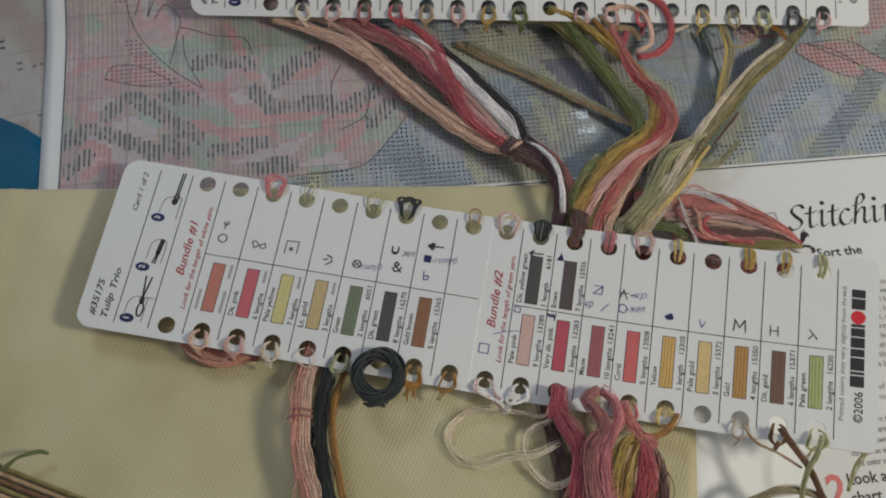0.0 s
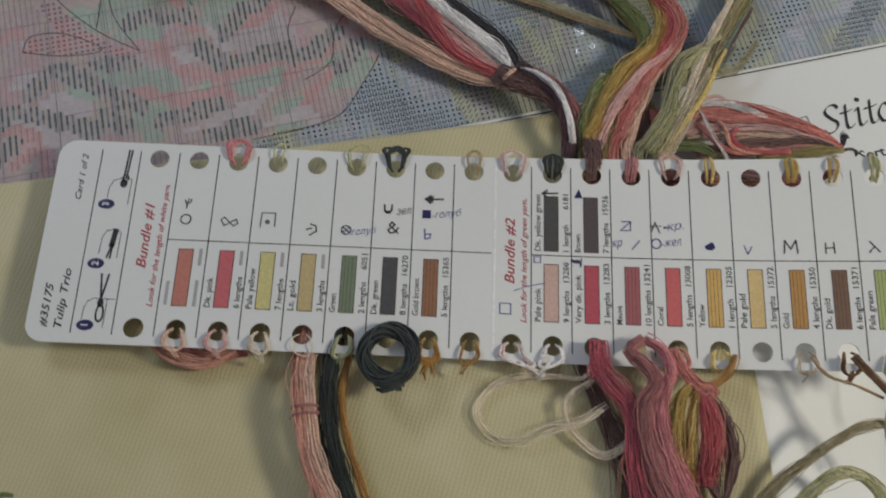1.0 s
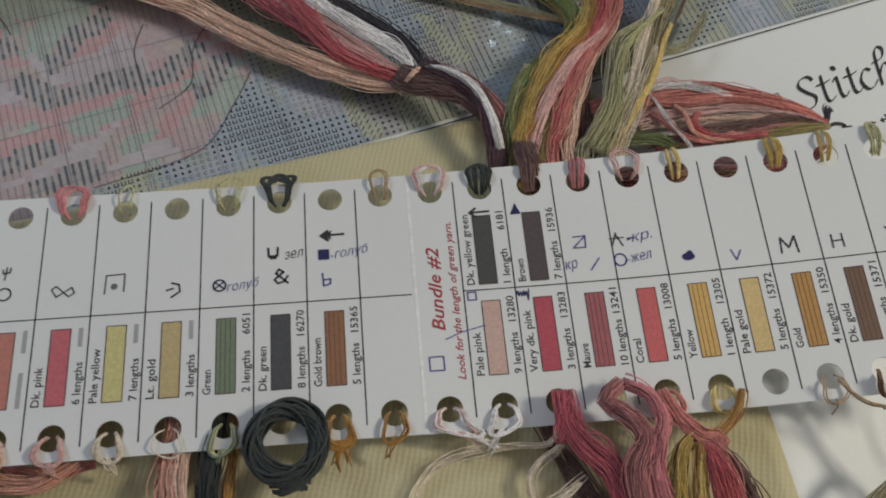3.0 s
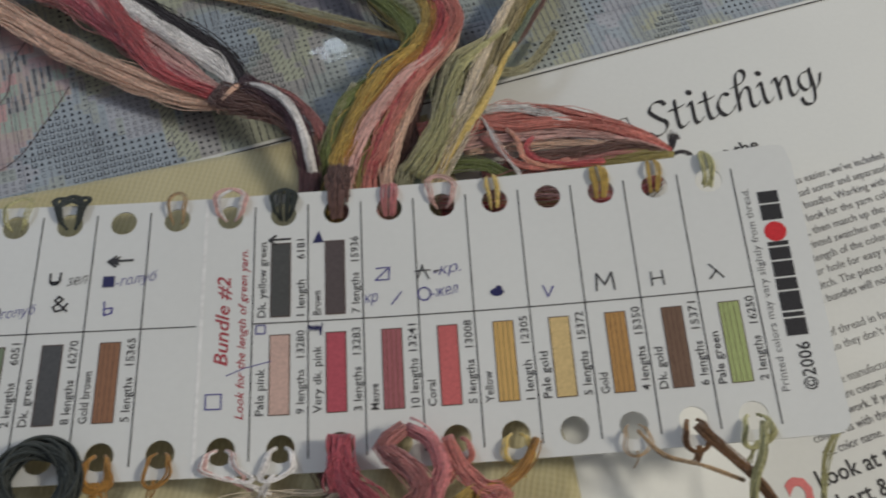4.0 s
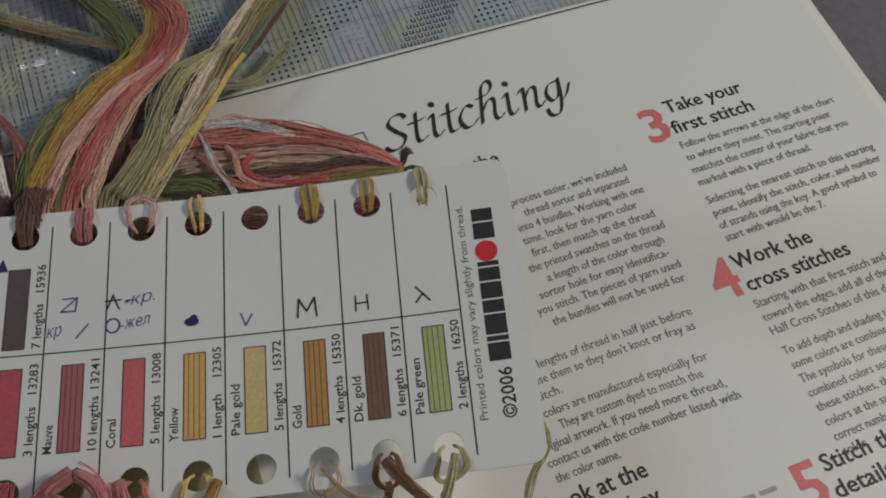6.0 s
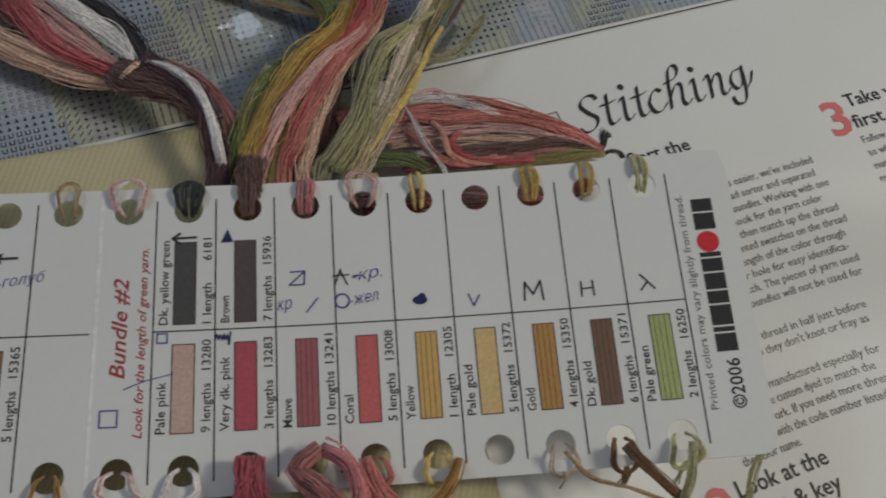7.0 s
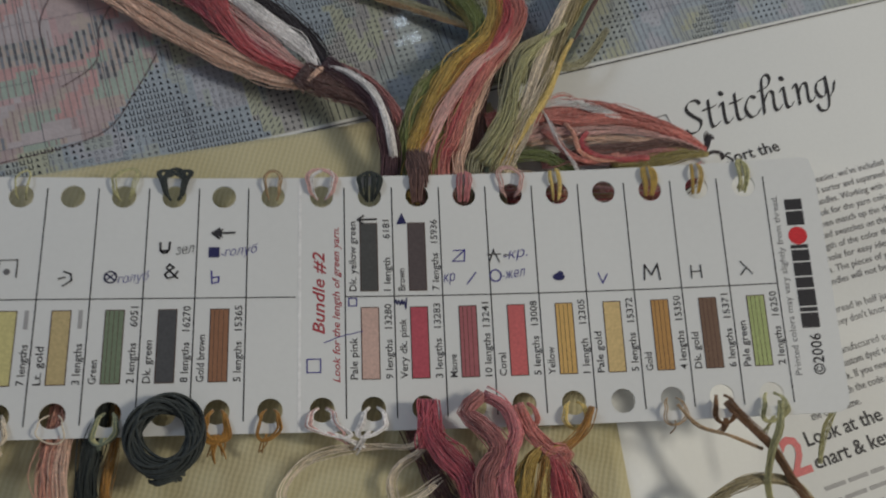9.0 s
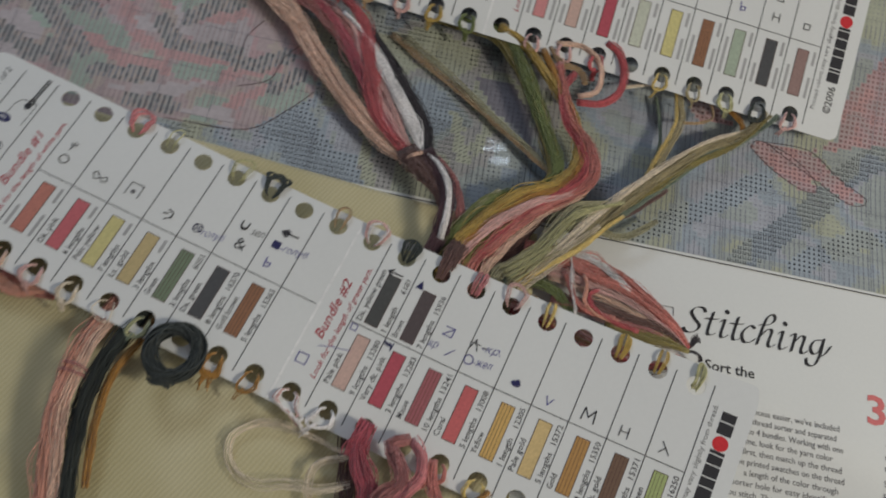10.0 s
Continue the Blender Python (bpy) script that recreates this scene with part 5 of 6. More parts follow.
hank("floss_hank", "hank of olive, green, coral and gold floss running under the card", [
    ("olive", 13, [(-2, 113, 7), (10, 114.5, 7.4), (22, 117, 8), (32, 113, 7.6), (44, 103, 7), (55, 90, 6.6), (62, 79, 6.4), (58, 70, 6.4), (50, 62, 6.2)], [1.2, 1.6, 1.9, 1.8, 1.6, 1.4], 1.1, 0.38),
    ("green", 17, [(8, 115.5, 8), (18.3, 116.8, 8.4), (27, 118.5, 8.6), (37.5, 109.7, 7.6), (51, 94.6, 7), (62.5, 80.5, 6.8), (59, 71, 6.6), (50, 62.5, 6.4), (46.6, 57, 6.2), (43.8, 48, 6), (42.7, 38, 5), (44, 0, 3.5)], [1.2, 1.8, 2.0, 1.8, 1.7, 1.6, 1.5, 1.4, 1.3], 1.2, 0.38),
    ("grey_green", 7, [(49.7, 64.8, 6.6), (46.7, 58.8, 6.6), (43.8, 49.8, 6.4), (42.7, 39.4, 5.2), (44, 2, 3.4)], [0.7, 1.2, 1.4, 1.6, 1.6], 0.7, 0.36),
    ("tan", 2, [(-8, 103, 2.2), (12, 97, 2.2), (30, 91.5, 2.4), (48, 85, 3.4), (62, 79, 5.6)], [1.6, 1.4, 1.0, 0.8], 0.4, 0.32),
    ("grey_green", 2, [(-4, 104, 2.2), (14, 99, 2.4), (30, 93, 2.6), (50, 85.6, 3.6), (62, 79, 5.6)], [1.4, 1.4, 1.0, 0.8], 0.4, 0.32),
    ("mustard", 17, [(23.4, 119.5, 10), (32.3, 118.3, 9.6), (44.5, 111.5, 8.6), (59, 101.5, 8), (66.5, 88, 8), (65, 76, 8), (56, 66.8, 7.6), (51.3, 58.7, 7.4), (47.2, 48.3, 6.8), (44.6, 38, 5.2), (46, 0, 3.5)], [1.0, 1.2, 1.4, 1.6, 1.8, 1.8, 1.8, 1.8, 1.9], 1.2, 0.38),
    ("gold", 10, [(40, 119, 9.6), (47, 113, 9), (56, 104, 8.4), (65, 94, 8.4), (68.4, 84, 8.4), (66, 75, 8.2), (58, 65.5, 7.8), (53, 56, 7.4), (48.6, 47, 6.8), (45.6, 38, 5.2), (47, 0, 3.5)], [0.8, 1.0, 1.2, 1.4, 1.4], 1.0, 0.38),
    ("coral", 17, [(47, 117, 9.6), (51.6, 109.6, 8.8), (59, 99.2, 8.6), (67.8, 93.2, 8.6), (73, 85, 8.4), (70.5, 75.5, 8.2), (63.8, 66, 7.8), (57.5, 53.5, 7.4), (55, 45.5, 6.6), (52.4, 38, 5.2), (54, 0, 3.5)], [0.9, 1.4, 1.6, 1.7, 1.7, 1.6, 1.6, 1.7, 1.7], 1.2, 0.38),
    ("red", 9, [(53, 117, 9), (52.5, 108, 9), (58, 98, 9), (66, 91.5, 9), (70.4, 83, 9), (67.4, 74.5, 8.8), (61, 64, 8.2), (56.6, 53, 7.6), (54, 45, 6.8), (51.8, 38, 5.2)], [0.8, 1.0, 1.1, 1.2, 1.2], 0.8, 0.36),
    ("pale_pink", 13, [(71, 80, 8.2), (69, 73.5, 8.8), (62.4, 67.3, 8.8), (56.5, 59.8, 8.6), (51.1, 49.6, 7.8), (47.8, 38.4, 5.6), (48, 10, 3.4)], [0.5, 0.8, 1.2, 1.5, 1.6, 1.7], 0.7, 0.36),
    ("olive", 11, [(69, 76, 7.8), (64.5, 67.6, 7.8), (58.8, 57.1, 7.6), (53.9, 48.1, 7), (49.9, 38, 5.4), (50, 2, 3.4)], [0.9, 1.2, 1.4, 1.4, 1.4], 0.8, 0.38),
    ("peach", 12, [(74, 82, 7.6), (71.5, 74, 7.6), (65, 65, 7.2), (60.4, 54, 6.8), (58, 45.3, 6.2), (56.4, 38, 5), (57, 2, 3.4)], [0.7, 1.0, 1.2, 1.4, 1.4], 0.8, 0.36),
    ("brown", 12, [(66, 70, 5), (63, 60, 4.6), (61.5, 50, 4.2), (60, 38, 3.6), (60, 4, 3)], [1.2, 2.2, 2.8, 2.6], 0.8, 0.38),
    ("red", 8, [(58, 131, 12.4), (63, 129.5, 12.4), (67.6, 124, 11.4), (69, 116.5, 10), (65, 110, 9), (58, 107, 8.4)], 0.9, 0.7, 0.38),
    ("peach", 7, [(43, 123, 11), (52, 126, 11.6), (59.7, 122.5, 11), (62.2, 113.5, 9.8), (57.5, 109, 9)], 0.8, 0.6, 0.36),
    ("tan", 4, [(42, 121, 10.4), (48, 117, 10), (54, 118, 10), (58, 114, 9.6)], 0.9, 0.6, 0.34)])
hank("floss_hank", "hank of grey-green and khaki floss branching to the card holes", [
    ("khaki", 9, [(116, 136, 10), (114.8, 132, 8.4), (111.6, 124.8, 7), (101.6, 113, 6.2), (92.2, 95.6, 6), (84.4, 78.4, 6.4), (80, 66, 7), (77.1, 58.3, 7.2), (71.8, 49.1, 6.8), (66.4, 38, 5.2), (66, 0, 3.5)], [0.8, 1.1, 1.4, 1.6, 1.8, 1.8, 2.0, 2.2, 2.2], 1.2, 0.38),
    ("sage", 9, [(120, 137, 10.4), (115.5, 128.4, 7), (110.6, 120.8, 6), (102.8, 110, 5.4), (95, 93.7, 5.2), (87, 77.6, 5.4), (81, 66, 5.8)], [0.7, 1.0, 1.1, 1.1, 1.0], 0.7, 0.38),
    ("olive", 6, [(118, 136, 10), (112, 122, 6.6), (100, 105.4, 5.8), (88.4, 84, 5.8), (79, 66.4, 6.4), (73, 54, 6.4), (67, 38, 5)], [0.5, 0.8, 0.9, 1.0], 0.7, 0.36),
    ("cream", 5, [(112, 127, 7.4), (101, 114.6, 7), (91, 97.4, 6.8), (83, 80, 7.2), (78, 68, 7.8), (74, 56, 7.8), (68.6, 44, 6.6)], [0.4, 0.5, 0.8, 1.0, 1.4], 0.5, 0.3),
    ("grey_green", 6, [(84, 80, 6.2), (76.5, 75, 7), (72, 71, 7.4), (69.5, 61.3, 7.8), (67.2, 51.5, 7.4), (62.4, 42.8, 6.2), (60, 37, 5), (61, 0, 3.5)], [0.8, 1.2, 1.5, 1.8, 1.7, 1.7], 0.9, 0.36),
    ("pale_green", 5, [(86, 81, 7), (79, 74.5, 7.6), (74, 69, 8.2), (70.6, 60, 8.4), (68, 50, 7.8), (62, 40.4, 6)], [0.4, 1.2, 2.0, 2.4], 0.8, 0.32),
    ("cream", 3, [(82, 69, 7.6), (77, 57, 8), (70, 43, 6.6), (66, 36, 5)], [0.6, 1.6, 2.2], 0.7, 0.3),
    ("grey_green", 4, [(98, 82, 5), (90, 70.6, 5.4), (81, 68, 6.4), (73, 64, 7)], [0.6, 1.2, 1.4], 0.6, 0.32),
    ("brown", 5, [(97, 94, 5.2), (90, 81, 5.2), (83, 72, 5.4), (76, 62, 5.4), (69, 50, 5)], [0.5, 0.8, 0.8], 0.5, 0.34),
    ("sage", 4, [(72.4, 66, 7), (70.5, 56, 6.8), (66, 45, 6.2), (63.6, 38, 5)], 0.7, 0.5, 0.36),
    ("yellow", 6, [(87.5, 77, 6.6), (84.4, 71, 7.6), (80.4, 61.2, 8.2), (76.7, 54.5, 8), (70.2, 44.7, 6.8), (66.6, 38, 5.4)], [0.4, 0.5, 0.7, 0.8, 1.0], 0.5, 0.34),
    ("khaki", 8, [(87, 132, 9), (89, 127, 7.8), (91.8, 119.8, 6.6), (91.3, 103.2, 5.8), (90.2, 92, 5.6), (86, 80, 5.8)], [0.6, 0.9, 1.0, 1.0], 0.7, 0.36),
    ("yellow", 3, [(85, 131, 9), (87.6, 126, 7.8), (90.4, 118, 6.8), (89.6, 104, 6.2), (89, 94, 6)], [0.4, 0.6, 0.7], 0.4, 0.32),
    ("sage", 3, [(81, 126.4, 4.6), (86, 118.4, 3.2), (89.1, 110.6, 2.8), (91, 98.2, 3)], 0.5, 0.3, 0.34),
    ("gold", 6, [(91.6, 134, 9.6), (97, 133.4, 9), (103, 132.4, 8.4), (110.3, 130, 7.6), (113, 125, 6.8)], [0.5, 0.7, 0.7], 0.5, 0.34),
    ("tan", 3, [(91.8, 119.8, 6.4), (97, 122, 7), (101, 126.5, 7.8), (98, 131.4, 8.6)], 0.4, 0.4, 0.34),
    ("cream", 4, [(68, 120, 7.6), (72, 123, 7.8), (79, 128, 8.4), (87, 131.4, 8.8)], 0.5, 0.4, 0.32)])
hank("floss_hank", "loose tail of coral, pink, brown and olive floss with frayed ends", [
    ("coral", 9, [(64, 52, 5.4), (77.3, 55.6, 5.6), (86, 56.8, 5.8), (93.2, 57.5, 5.8), (99.2, 56.6, 5.6), (108.2, 54, 5.2), (115.8, 51, 4.8), (122, 47.2, 4)], [1.6, 2.0, 2.0, 1.6, 1.4, 1.4, 1.2, 0.5], [0.9, 1.0, 0.9, 0.5], 0.34),
    ("red", 6, [(70, 52, 5), (86, 56, 5.2), (98, 56.4, 5.2), (110, 52.6, 5), (122, 47, 3.8)], [1.4, 1.8, 1.6, 1.2, 0.4], 0.7, 0.34),
    ("coral", 6, [(66, 50, 5.6), (77, 53.8, 6.2), (86.5, 52.8, 6.4), (95.6, 53.8, 6.4), (104.8, 53, 6), (115.5, 50.4, 5), (121, 47.4, 4)], [1.4, 1.6, 1.4, 1.3, 1.2, 1.0, 0.5], 0.7, 0.34),
    ("pale_pink", 5, [(70, 48, 5), (80.4, 50.4, 5.2), (89.5, 50.9, 5.4), (98.6, 51.4, 5.4), (107.7, 50.4, 5.2), (116.7, 48.6, 4.6), (121.6, 46.8, 3.8)], [1.6, 2.0, 2.0, 1.6, 1.2, 0.9, 0.4], 0.8, 0.34),
    ("peach", 2.5, [(74, 47, 4.4), (90, 48.6, 4.6), (104, 48.8, 4.6), (116, 48, 4.4)], [1.2, 1.4, 1.2, 0.6], 0.6, 0.34),
    ("brown", 5, [(84, 43.6, 4.6), (92, 45.4, 5), (101.1, 46.6, 5), (110.5, 48.3, 5), (117.8, 47.8, 4.4), (121.5, 46.6, 3.8)], [1.0, 1.4, 1.5, 1.1, 0.8, 0.4], 0.7, 0.34),
    ("mauve", 6, [(78, 41.6, 4), (90.7, 43.4, 4.4), (101, 44.8, 4.4), (110.4, 46.4, 4.4), (121.5, 46.2, 3.8)], [1.4, 1.7, 1.5, 1.2, 0.4], 0.8, 0.36),
    ("olive", 14, [(96, 42, 4), (108.8, 43.8, 4.4), (115.3, 45.4, 4.6), (122.3, 46, 4)], [1.6, 1.7, 1.3, 0.5], 0.8, 0.36),
    ("mauve", 9, [(60, 37, 3.5), (74, 35, 3.8), (88, 35, 4), (104, 36, 4.4), (116, 39, 4), (121, 43, 3.6)], [2.6, 3.0, 3.2, 3.0, 2.0, 0.8], 0.9, 0.4),
    ("red", 3, [(62, 34, 4.6), (76, 33, 4.8), (90, 35, 5), (106, 34, 5.6), (115, 37, 5), (120, 42, 4)], [2.0, 2.6, 2.2, 2.2, 1.4, 0.6], 0.7, 0.36),
    ("tan", 3, [(60, 36, 4.8), (76, 35, 5.2), (92, 34, 5.4), (106, 37, 5.6), (116, 39, 5)], [1.6, 2.4, 2.4, 2.2, 1.0], 0.5, 0.34),
    ("pale_pink", 3, [(64, 33, 5), (80, 36, 5.4), (96, 35, 5.8), (108, 35.5, 5.8), (117, 40, 4.6)], [1.6, 2.2, 2.4, 2.2, 0.8], 0.5, 0.34),
    ("brown", 12, [(58, 31, 3.2), (78, 31, 3.4), (96, 32, 3.6), (108, 34, 3.8), (118, 39, 3.6)], [3.0, 3.4, 3.4, 2.8, 1.4], 0.9, 0.4),
    ("rose", 10, [(86, 35, 4), (98, 35.5, 4.6), (108, 36, 5), (115, 38.5, 4.6), (120, 42.5, 3.8)], [1.6, 2.6, 2.8, 2.0, 0.6], 0.7, 0.36),
    ("coral", 5, [(78, 50, 6), (80.2, 48, 6.4), (83.3, 44.4, 6.4), (87.4, 42.2, 6), (92, 42.4, 5.4), (98, 44.4, 5)], [0.5, 0.7, 0.7, 0.8], 0.5, 0.34),
    ("salmon", 4, [(84, 52, 6.4), (86.2, 49, 6.6), (87.6, 44, 6.4), (92.6, 42.4, 5.6), (100, 43.6, 5)], [0.4, 0.6, 0.6], 0.4, 0.34),
    ("white", 1.2, [(77, 56, 6.4), (79, 54, 6.8), (82, 47, 6.8), (86, 41, 6), (88, 36, 4.8)], [0.5, 0.8, 0.8], 0.5, 0.32),
    ("white", 3, [(78, 57, 6.6), (86, 58, 6.8), (93, 56, 6.8), (99, 54, 6.6)], [0.8, 1.2, 0.8], 0.4, 0.3),
    ("green", 7, [(68, 42.6, 4.6), (73, 43.4, 5), (78.7, 43.4, 5), (83, 41.4, 4.6), (88, 38, 4)], [1.0, 1.3, 1.3, 1.0], 0.6, 0.36),
    ("coral", 0.6, [(78, 58, 4), (82, 61.6, 3.6), (86, 62.6, 3.4), (91, 60, 3.4), (98, 56, 4)], 0.8, 0.2, 0.3),
    ("red", 2.5, [(90, 50, 6), (88, 47, 6.4), (90.6, 43.6, 6), (97, 43, 5.4), (106, 44, 5)], [0.4, 0.7, 0.8], 0.5, 0.34),
    ("black", 6, [(121.4, 46.4, 3.6), (122.4, 48.6, 4.2), (122.8, 50.6, 4), (124, 52, 3.4)], [0.4, 0.6, 1.2], 0.6, 0.24),
    ("black", 3, [(121.6, 46, 3.6), (124, 46.6, 4.4), (126, 46.4, 3.8), (127, 45.4, 3)], [0.3, 0.5, 0.7], 0.4, 0.24)])
hank("floss_hank", "pink, dark green and gold floss hanging below the card", [
    ("salmon", 15, [(-29, -4, 3), (-31, -28, 5), (-30, -38, 8.5), (-26.4, -54, 8.5), (-19.6, -68, 7), (-8, -90, 4)], [2.0, 2.2, 1.9, 2.1, 2.3, 2.4], 1.5, 0.38),
    ("peach", 7, [(-27, -4, 3), (-29, -28, 6), (-28, -38, 9.4), (-24.4, -54, 9.4), (-16.6, -69, 7.6), (-5, -90, 4)], 1.3, 1.0, 0.38),
    ("dark_green", 14, [(-22, -4, 3), (-23, -28, 5.6), (-23, -38, 8), (-20.2, -52, 8), (-13.4, -68, 6.6), (-2, -90, 4)], [1.6, 1.7, 1.6, 1.8], 1.5, 0.42),
    ("gold", 5, [(-19, -6, 3), (-19, -28, 4.6), (-19.5, -40, 6), (-15.4, -54, 6), (-9, -68, 5)], 0.8, 0.8, 0.38),
    ("mauve", 2, [(-32.6, -43.5, 6.6), (-31.4, -43.2, 10), (-28, -42.6, 11.4), (-25.2, -42.4, 9.8), (-24.6, -42.6, 7)], 0.3, 0.2, 0.32),
    ("mauve", 2, [(-32.3, -46, 6.6), (-31, -45.4, 10), (-27.6, -44.8, 11.4), (-24.9, -44.2, 9.8), (-24.2, -44.4, 7)], 0.3, 0.2, 0.32)])
hank("floss_hank", "thick tassel of magenta, gold, red and brown floss below the card", [
    ("magenta", 16, [(47.5, -20.5, 9), (48, -26, 9.4), (51, -31, 9), (56, -36, 8.4), (58, -43, 7.6), (59, -54, 6.6), (63, -68, 5), (68, -85, 4)], [1.4, 2.2, 2.4, 2.6, 2.8, 3.6, 4.4], 1.6, 0.4),
    ("red", 12, [(53, -32, 8), (57, -38, 7.6), (60, -46, 7), (63, -56, 6.2), (68, -68, 5), (75, -85, 4)], [1.4, 2.4, 3.4, 4.4, 5.0], 1.4, 0.38),
    ("mauve", 15, [(60, -18.5, 9.6), (56, -22.5, 11), (60, -26, 11.6), (63, -31, 11.4), (60, -37, 10.6), (61, -46, 9.4), (65, -56, 8), (71, -68, 6), (78, -85, 4)], [1.0, 1.4, 1.7, 2.0, 2.6, 3.4, 4.0, 4.6], 1.3, 0.4),
    ("rose", 13, [(60, -18.5, 9.6), (64.5, -21.4, 11.2), (66.8, -27, 11.6), (65, -32, 11.6), (64, -38, 10.8), (66, -47, 9.6), (70, -56, 8), (75, -66, 6), (82, -82, 4)], [1.0, 1.2, 1.2, 1.6, 2.2, 2.8, 3.4, 4.0], 1.1, 0.38),
    ("coral", 8, [(68, -20.5, 10), (70, -26, 10.8), (74, -30.6, 11), (78, -31, 10.6), (76, -34, 10.4)], [1.0, 1.4, 1.6, 1.4], 1.1, 0.38),
    ("gold", 7, [(85, -21, 9), (82.5, -26, 9.6), (78.4, -30, 10.4), (74, -32, 10.8), (72.6, -38, 10.8), (71.4, -47, 9.4), (73, -56, 7)], [0.6, 0.8, 1.0, 1.2, 1.4, 1.6], 0.8, 0.36),
    ("mustard", 10, [(73, -30, 10), (70, -33, 10.6), (68.4, -39, 10.4), (68, -46, 9.4), (70.6, -56, 7), (74, -62, 5)], [0.8, 1.2, 1.8, 2.0, 1.8], 1.2, 0.38),
    ("olive", 8, [(72, -31, 9.6), (68, -36, 10), (66.6, -43, 9.2), (68.6, -52, 7.4), (73, -60, 5)], [0.8, 1.2, 1.5, 1.3], 1.0, 0.38),
    ("yellow", 3, [(74.4, -31, 11), (73, -37, 11.4), (72.4, -44, 10.6), (72, -52, 8.6)], [0.6, 1.0, 1.2], 0.5, 0.34),
    ("red", 14, [(74.6, -32, 10.6), (76.4, -38, 11.6), (77, -44, 11), (76.4, -50, 9.4), (76, -56, 7)], [0.8, 2.0, 2.6, 2.2, 1.4], 1.4, 0.38),
    ("coral", 6, [(75, -32, 11), (78, -38, 11.6), (79, -44, 11), (78, -51, 9)], [0.6, 1.2, 1.4, 1.0], 0.8, 0.36),
    ("brown", 18, [(76.6, -32, 9), (80.6, -38, 9), (82.8, -46, 8), (82, -54, 6.4), (80.6, -60, 4.6)], [0.8, 1.3, 1.6, 1.6, 1.0], 1.5, 0.4),
    ("brown", 9, [(72, -47, 8.6), (76.4, -53, 7.6), (80.4, -59, 5)], [1.2, 1.6, 1.0], 1.0, 0.38),
    ("khaki", 4, [(79, -44, 9), (80, -50, 8), (80.6, -58, 6)], [0.6, 1.2, 0.8], 0.6, 0.34)])
hank("floss_strand", "loose cream floss curled in two loops on the cloth, over brown strands added as shade", [
    ("cream", 1.1, [(46, -24, 6), (45, -29, 5), (34, -29.2, 4), (22.2, -32, 3.2), (16.9, -39.2, 3), (21.6, -46.1, 3), (29.1, -47, 3.2), (36.2, -43.1, 4), (44.3, -40.4, 5), (51, -36, 6)], [0.5, 0.6, 0.8, 1.1, 1.3, 1.4, 1.4, 1.2, 0.8], 0.6, 0.32),
    ("cream", 1.6, [(49, -26, 6), (46.5, -30, 5.4), (41.4, -33.6, 4.6), (40, -37.8, 4), (42.8, -44.1, 3.6), (49.6, -49.2, 3.4), (55.2, -47.1, 4.2), (58.5, -43.4, 5.4)], [0.5, 0.8, 1.1, 1.2, 1.1, 1.1, 0.9], 0.6, 0.32),
    # brown strands added in place of the brownish shade left of the tassel
    ("brown", 5, [(43, -22, 5), (48, -32, 3), (53, -42, 2.6), (57, -54, 2.6), (60, -70, 3)], [1.4, 3.0, 3.6, 3.4], 0.5, 0.36),
    ("tan", 2, [(54, -62, 3), (54.8, -55.8, 3), (55.4, -50.2, 3.4), (58.5, -45.1, 5)], 0.5, 0.3, 0.32)])
hank("floss_strand", "brown and pale green floss ends curling over the paper", [
    ("dark_gold", 6, [(114.5, -20.5, 14), (118, -25, 15), (124, -31, 14), (130, -38, 10), (137, -45, 6)], [0.6, 0.7, 0.8, 0.9], 0.7, 0.34),
    ("khaki", 7, [(86, -66, 3), (94, -55, 5), (105, -46, 8), (118, -38, 10), (130, -38, 9), (137, -45, 6)], [2.0, 1.2, 1.0, 1.0, 0.8], 0.8, 0.34),
    ("pale_green", 5, [(127, -20.5, 15), (125, -27, 16), (123, -33, 14), (124, -40, 9), (128, -46, 5)], 0.7, 0.6, 0.34),
    ("pale_green", 6, [(96, -66, 4), (103, -56, 6), (112, -50, 7), (120, -52, 6), (126, -60, 4)], [2.4, 1.6, 1.4, 2.4], 1.0, 0.32),
    ("tan", 2, [(103.5, -21, 13), (108, -26, 13), (115, -28, 13), (122, -31, 13)], 0.3, 0.3, 0.3),
    ("pale_green", 3, [(143, -14, 12), (145, -18, 10), (141, -25, 7), (140, -33, 4)], 0.5, 0.4, 0.3)])
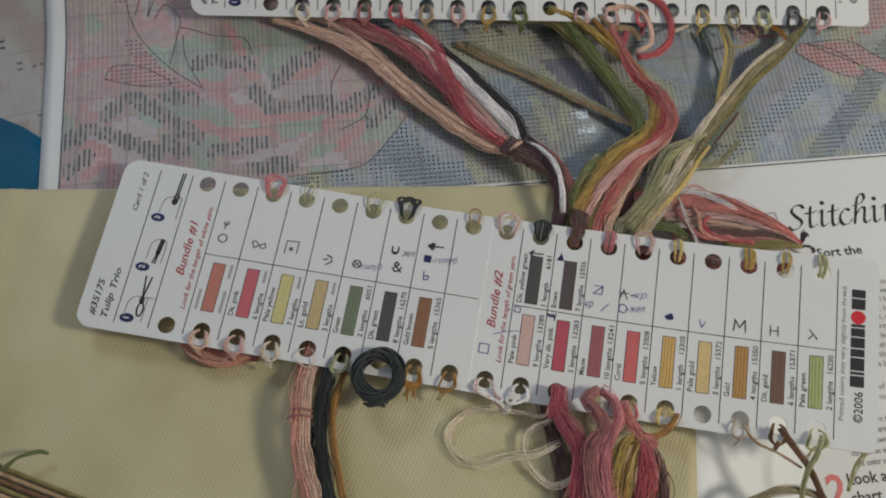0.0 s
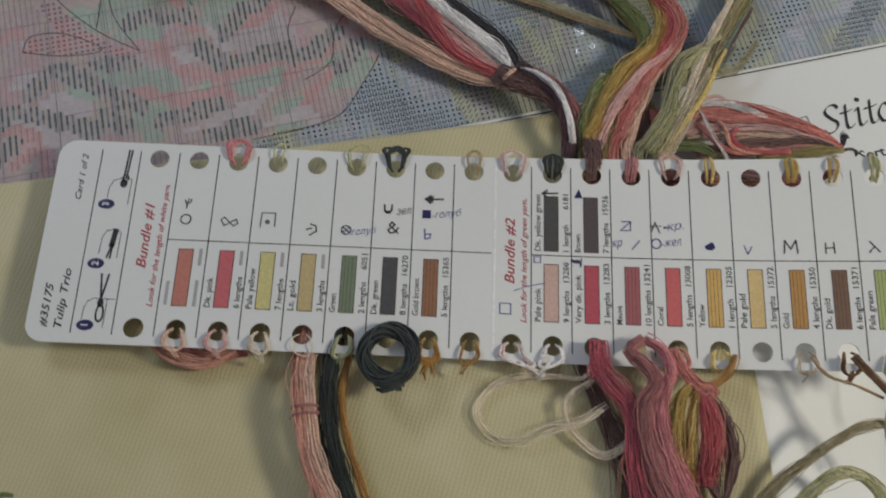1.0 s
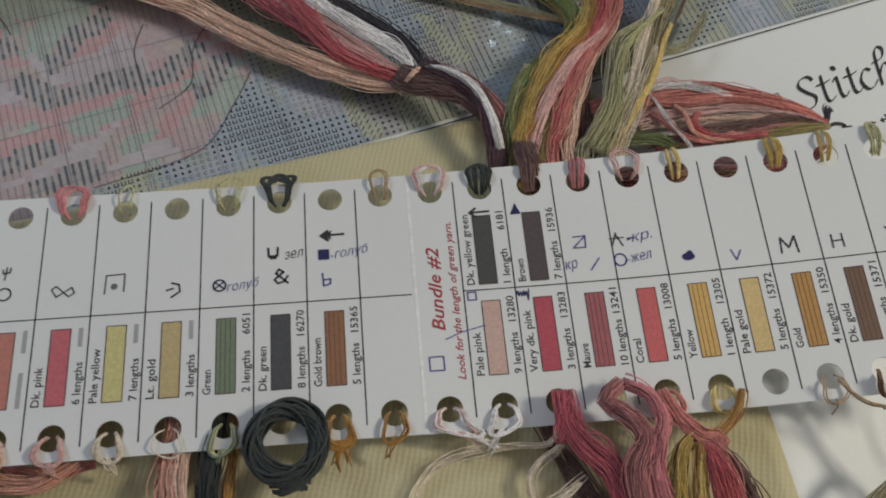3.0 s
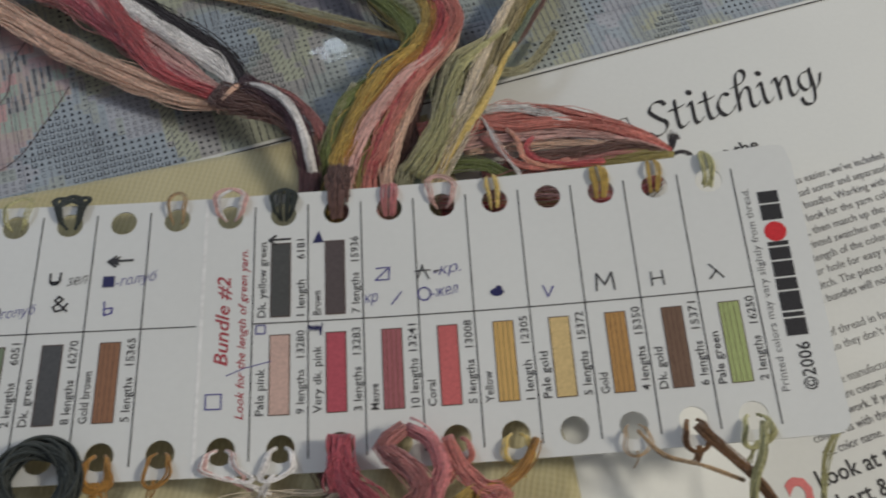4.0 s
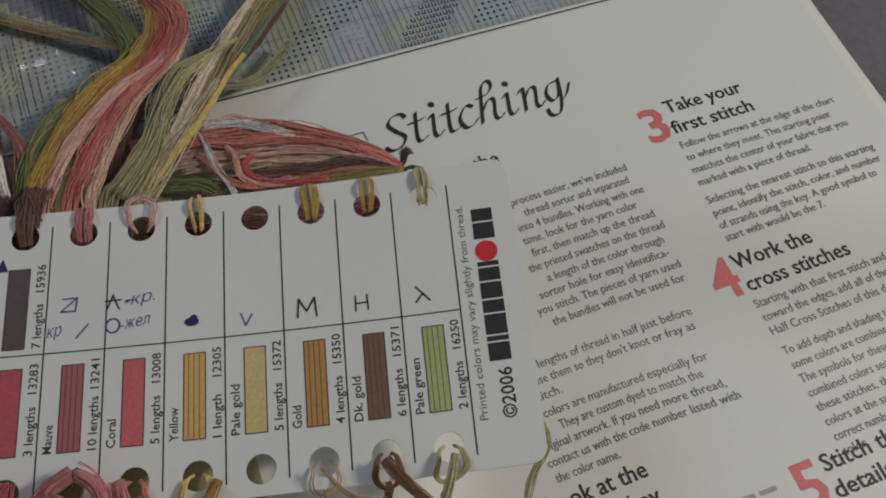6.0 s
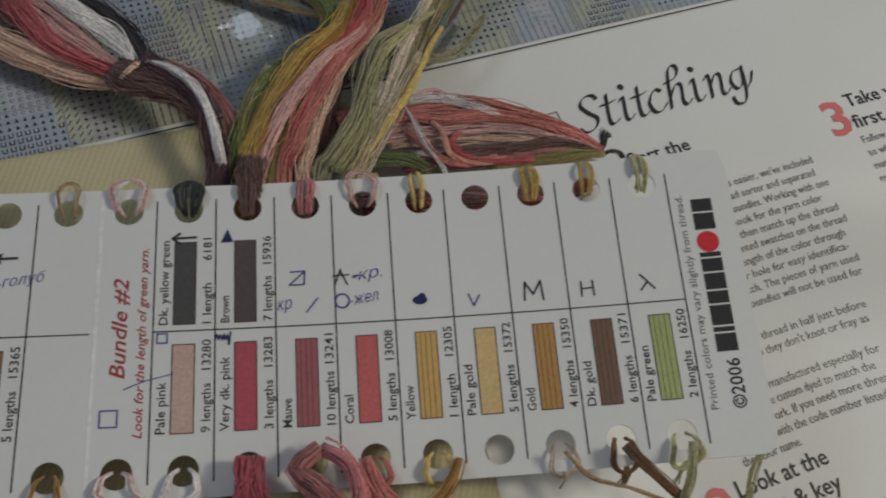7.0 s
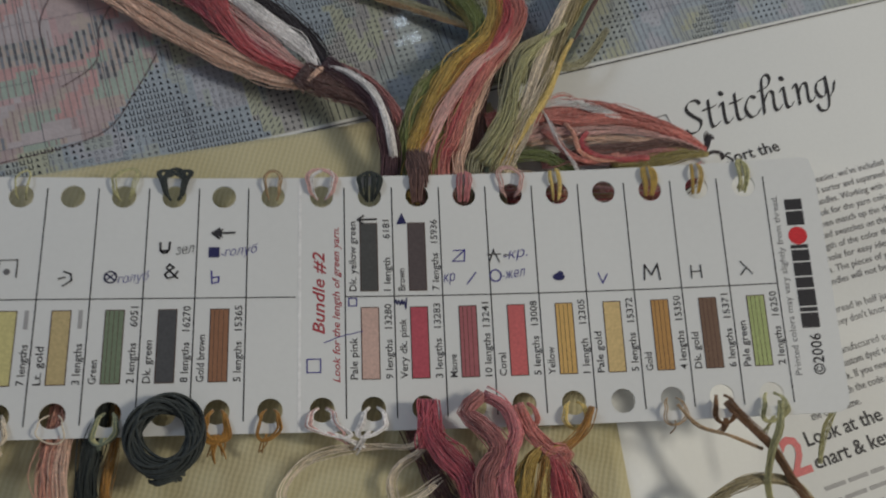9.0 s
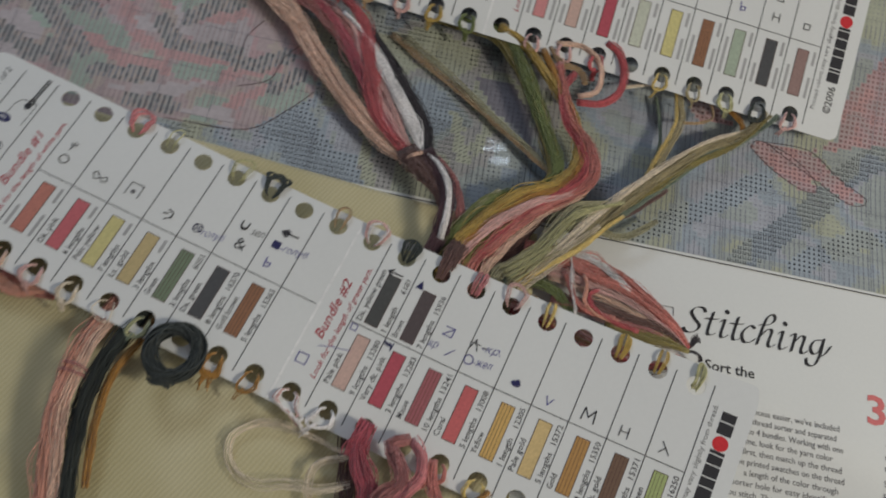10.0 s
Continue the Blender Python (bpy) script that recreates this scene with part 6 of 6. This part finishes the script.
hank("floss_strand", "peach and rust floss tucked under the card edge", [
    ("salmon", 8, [(-74, -24, 5), (-68, -30, 4), (-58, -32, 4), (-48, -27, 5)], [1.0, 1.6, 1.6, 1.0], 1.0, 0.38),
    ("coral", 5, [(-66, -26, 4), (-58, -30, 3), (-46, -28, 5)], 1.2, 0.8, 0.36)])
hank("floss_strand", "magenta and brown floss over the card edge", [
    ("magenta", 12, [(47.6, -19.6, 9.6), (47.6, -24, 10.4), (48.4, -30, 9)], [1.8, 2.2, 2.6], 0.8, 0.4),
    ("brown", 14, [(46.4, 31.6, 8.5), (46.2, 35.5, 9.4), (46, 39.5, 8), (46, 43, 6)], [1.8, 2.2, 2.2], 0.8, 0.4)])


def coil(label, x, y, z, big, small, strands):
    """A ring of floss wound round itself, lying flat, with a tucked end."""
    thing = tagged(new("floss_coil"), label, "embroidery floss")
    st = Strands()
    for i in range(strands):
        a, rad = RNG.uniform(0, 6.28), small * math.sqrt(RNG.uniform(0.1, 1))
        t = np.linspace(0, 2 * np.pi, 60)
        tw = a + t * RNG.choice([-1, 1, 0])
        R = big + rad * np.cos(tw)
        ph = RNG.uniform(0, 6.28)
        st.add(np.stack([x + R * np.cos(t + ph), y + R * 1.05 * np.sin(t + ph), z + rad * 0.8 * np.sin(tw)], 1), 0.34)
    tagged(st.build("ring", floss("black_green"), thing), kind="stuff")
    st = Strands()
    for i in range(34):
        h = RNG.uniform(-0.9, 0.9)
        q, lift = 3.9 * math.sqrt(1 - h * h), RNG.normal(0, 0.5)
        arc = np.linspace(0.15, math.pi - 0.15, 12)
        st.add(np.stack([x + 0.6 + q * np.cos(arc), np.full(12, y - big - 1.2 + 2.8 * h) + 0.5 * np.sin(arc * 2 + lift), z - 1.4 + 2.4 * math.sqrt(1 - h * h) * np.sin(arc) + 0.3 * lift], 1), 0.3)
    tagged(st.build("tucked_end", floss("black_green"), thing), kind="stuff")
    return thing


coil("dark green floss wound into a ring on the card edge", -7.8, -27.4, 9.8, 6.4, 2.1, 46)
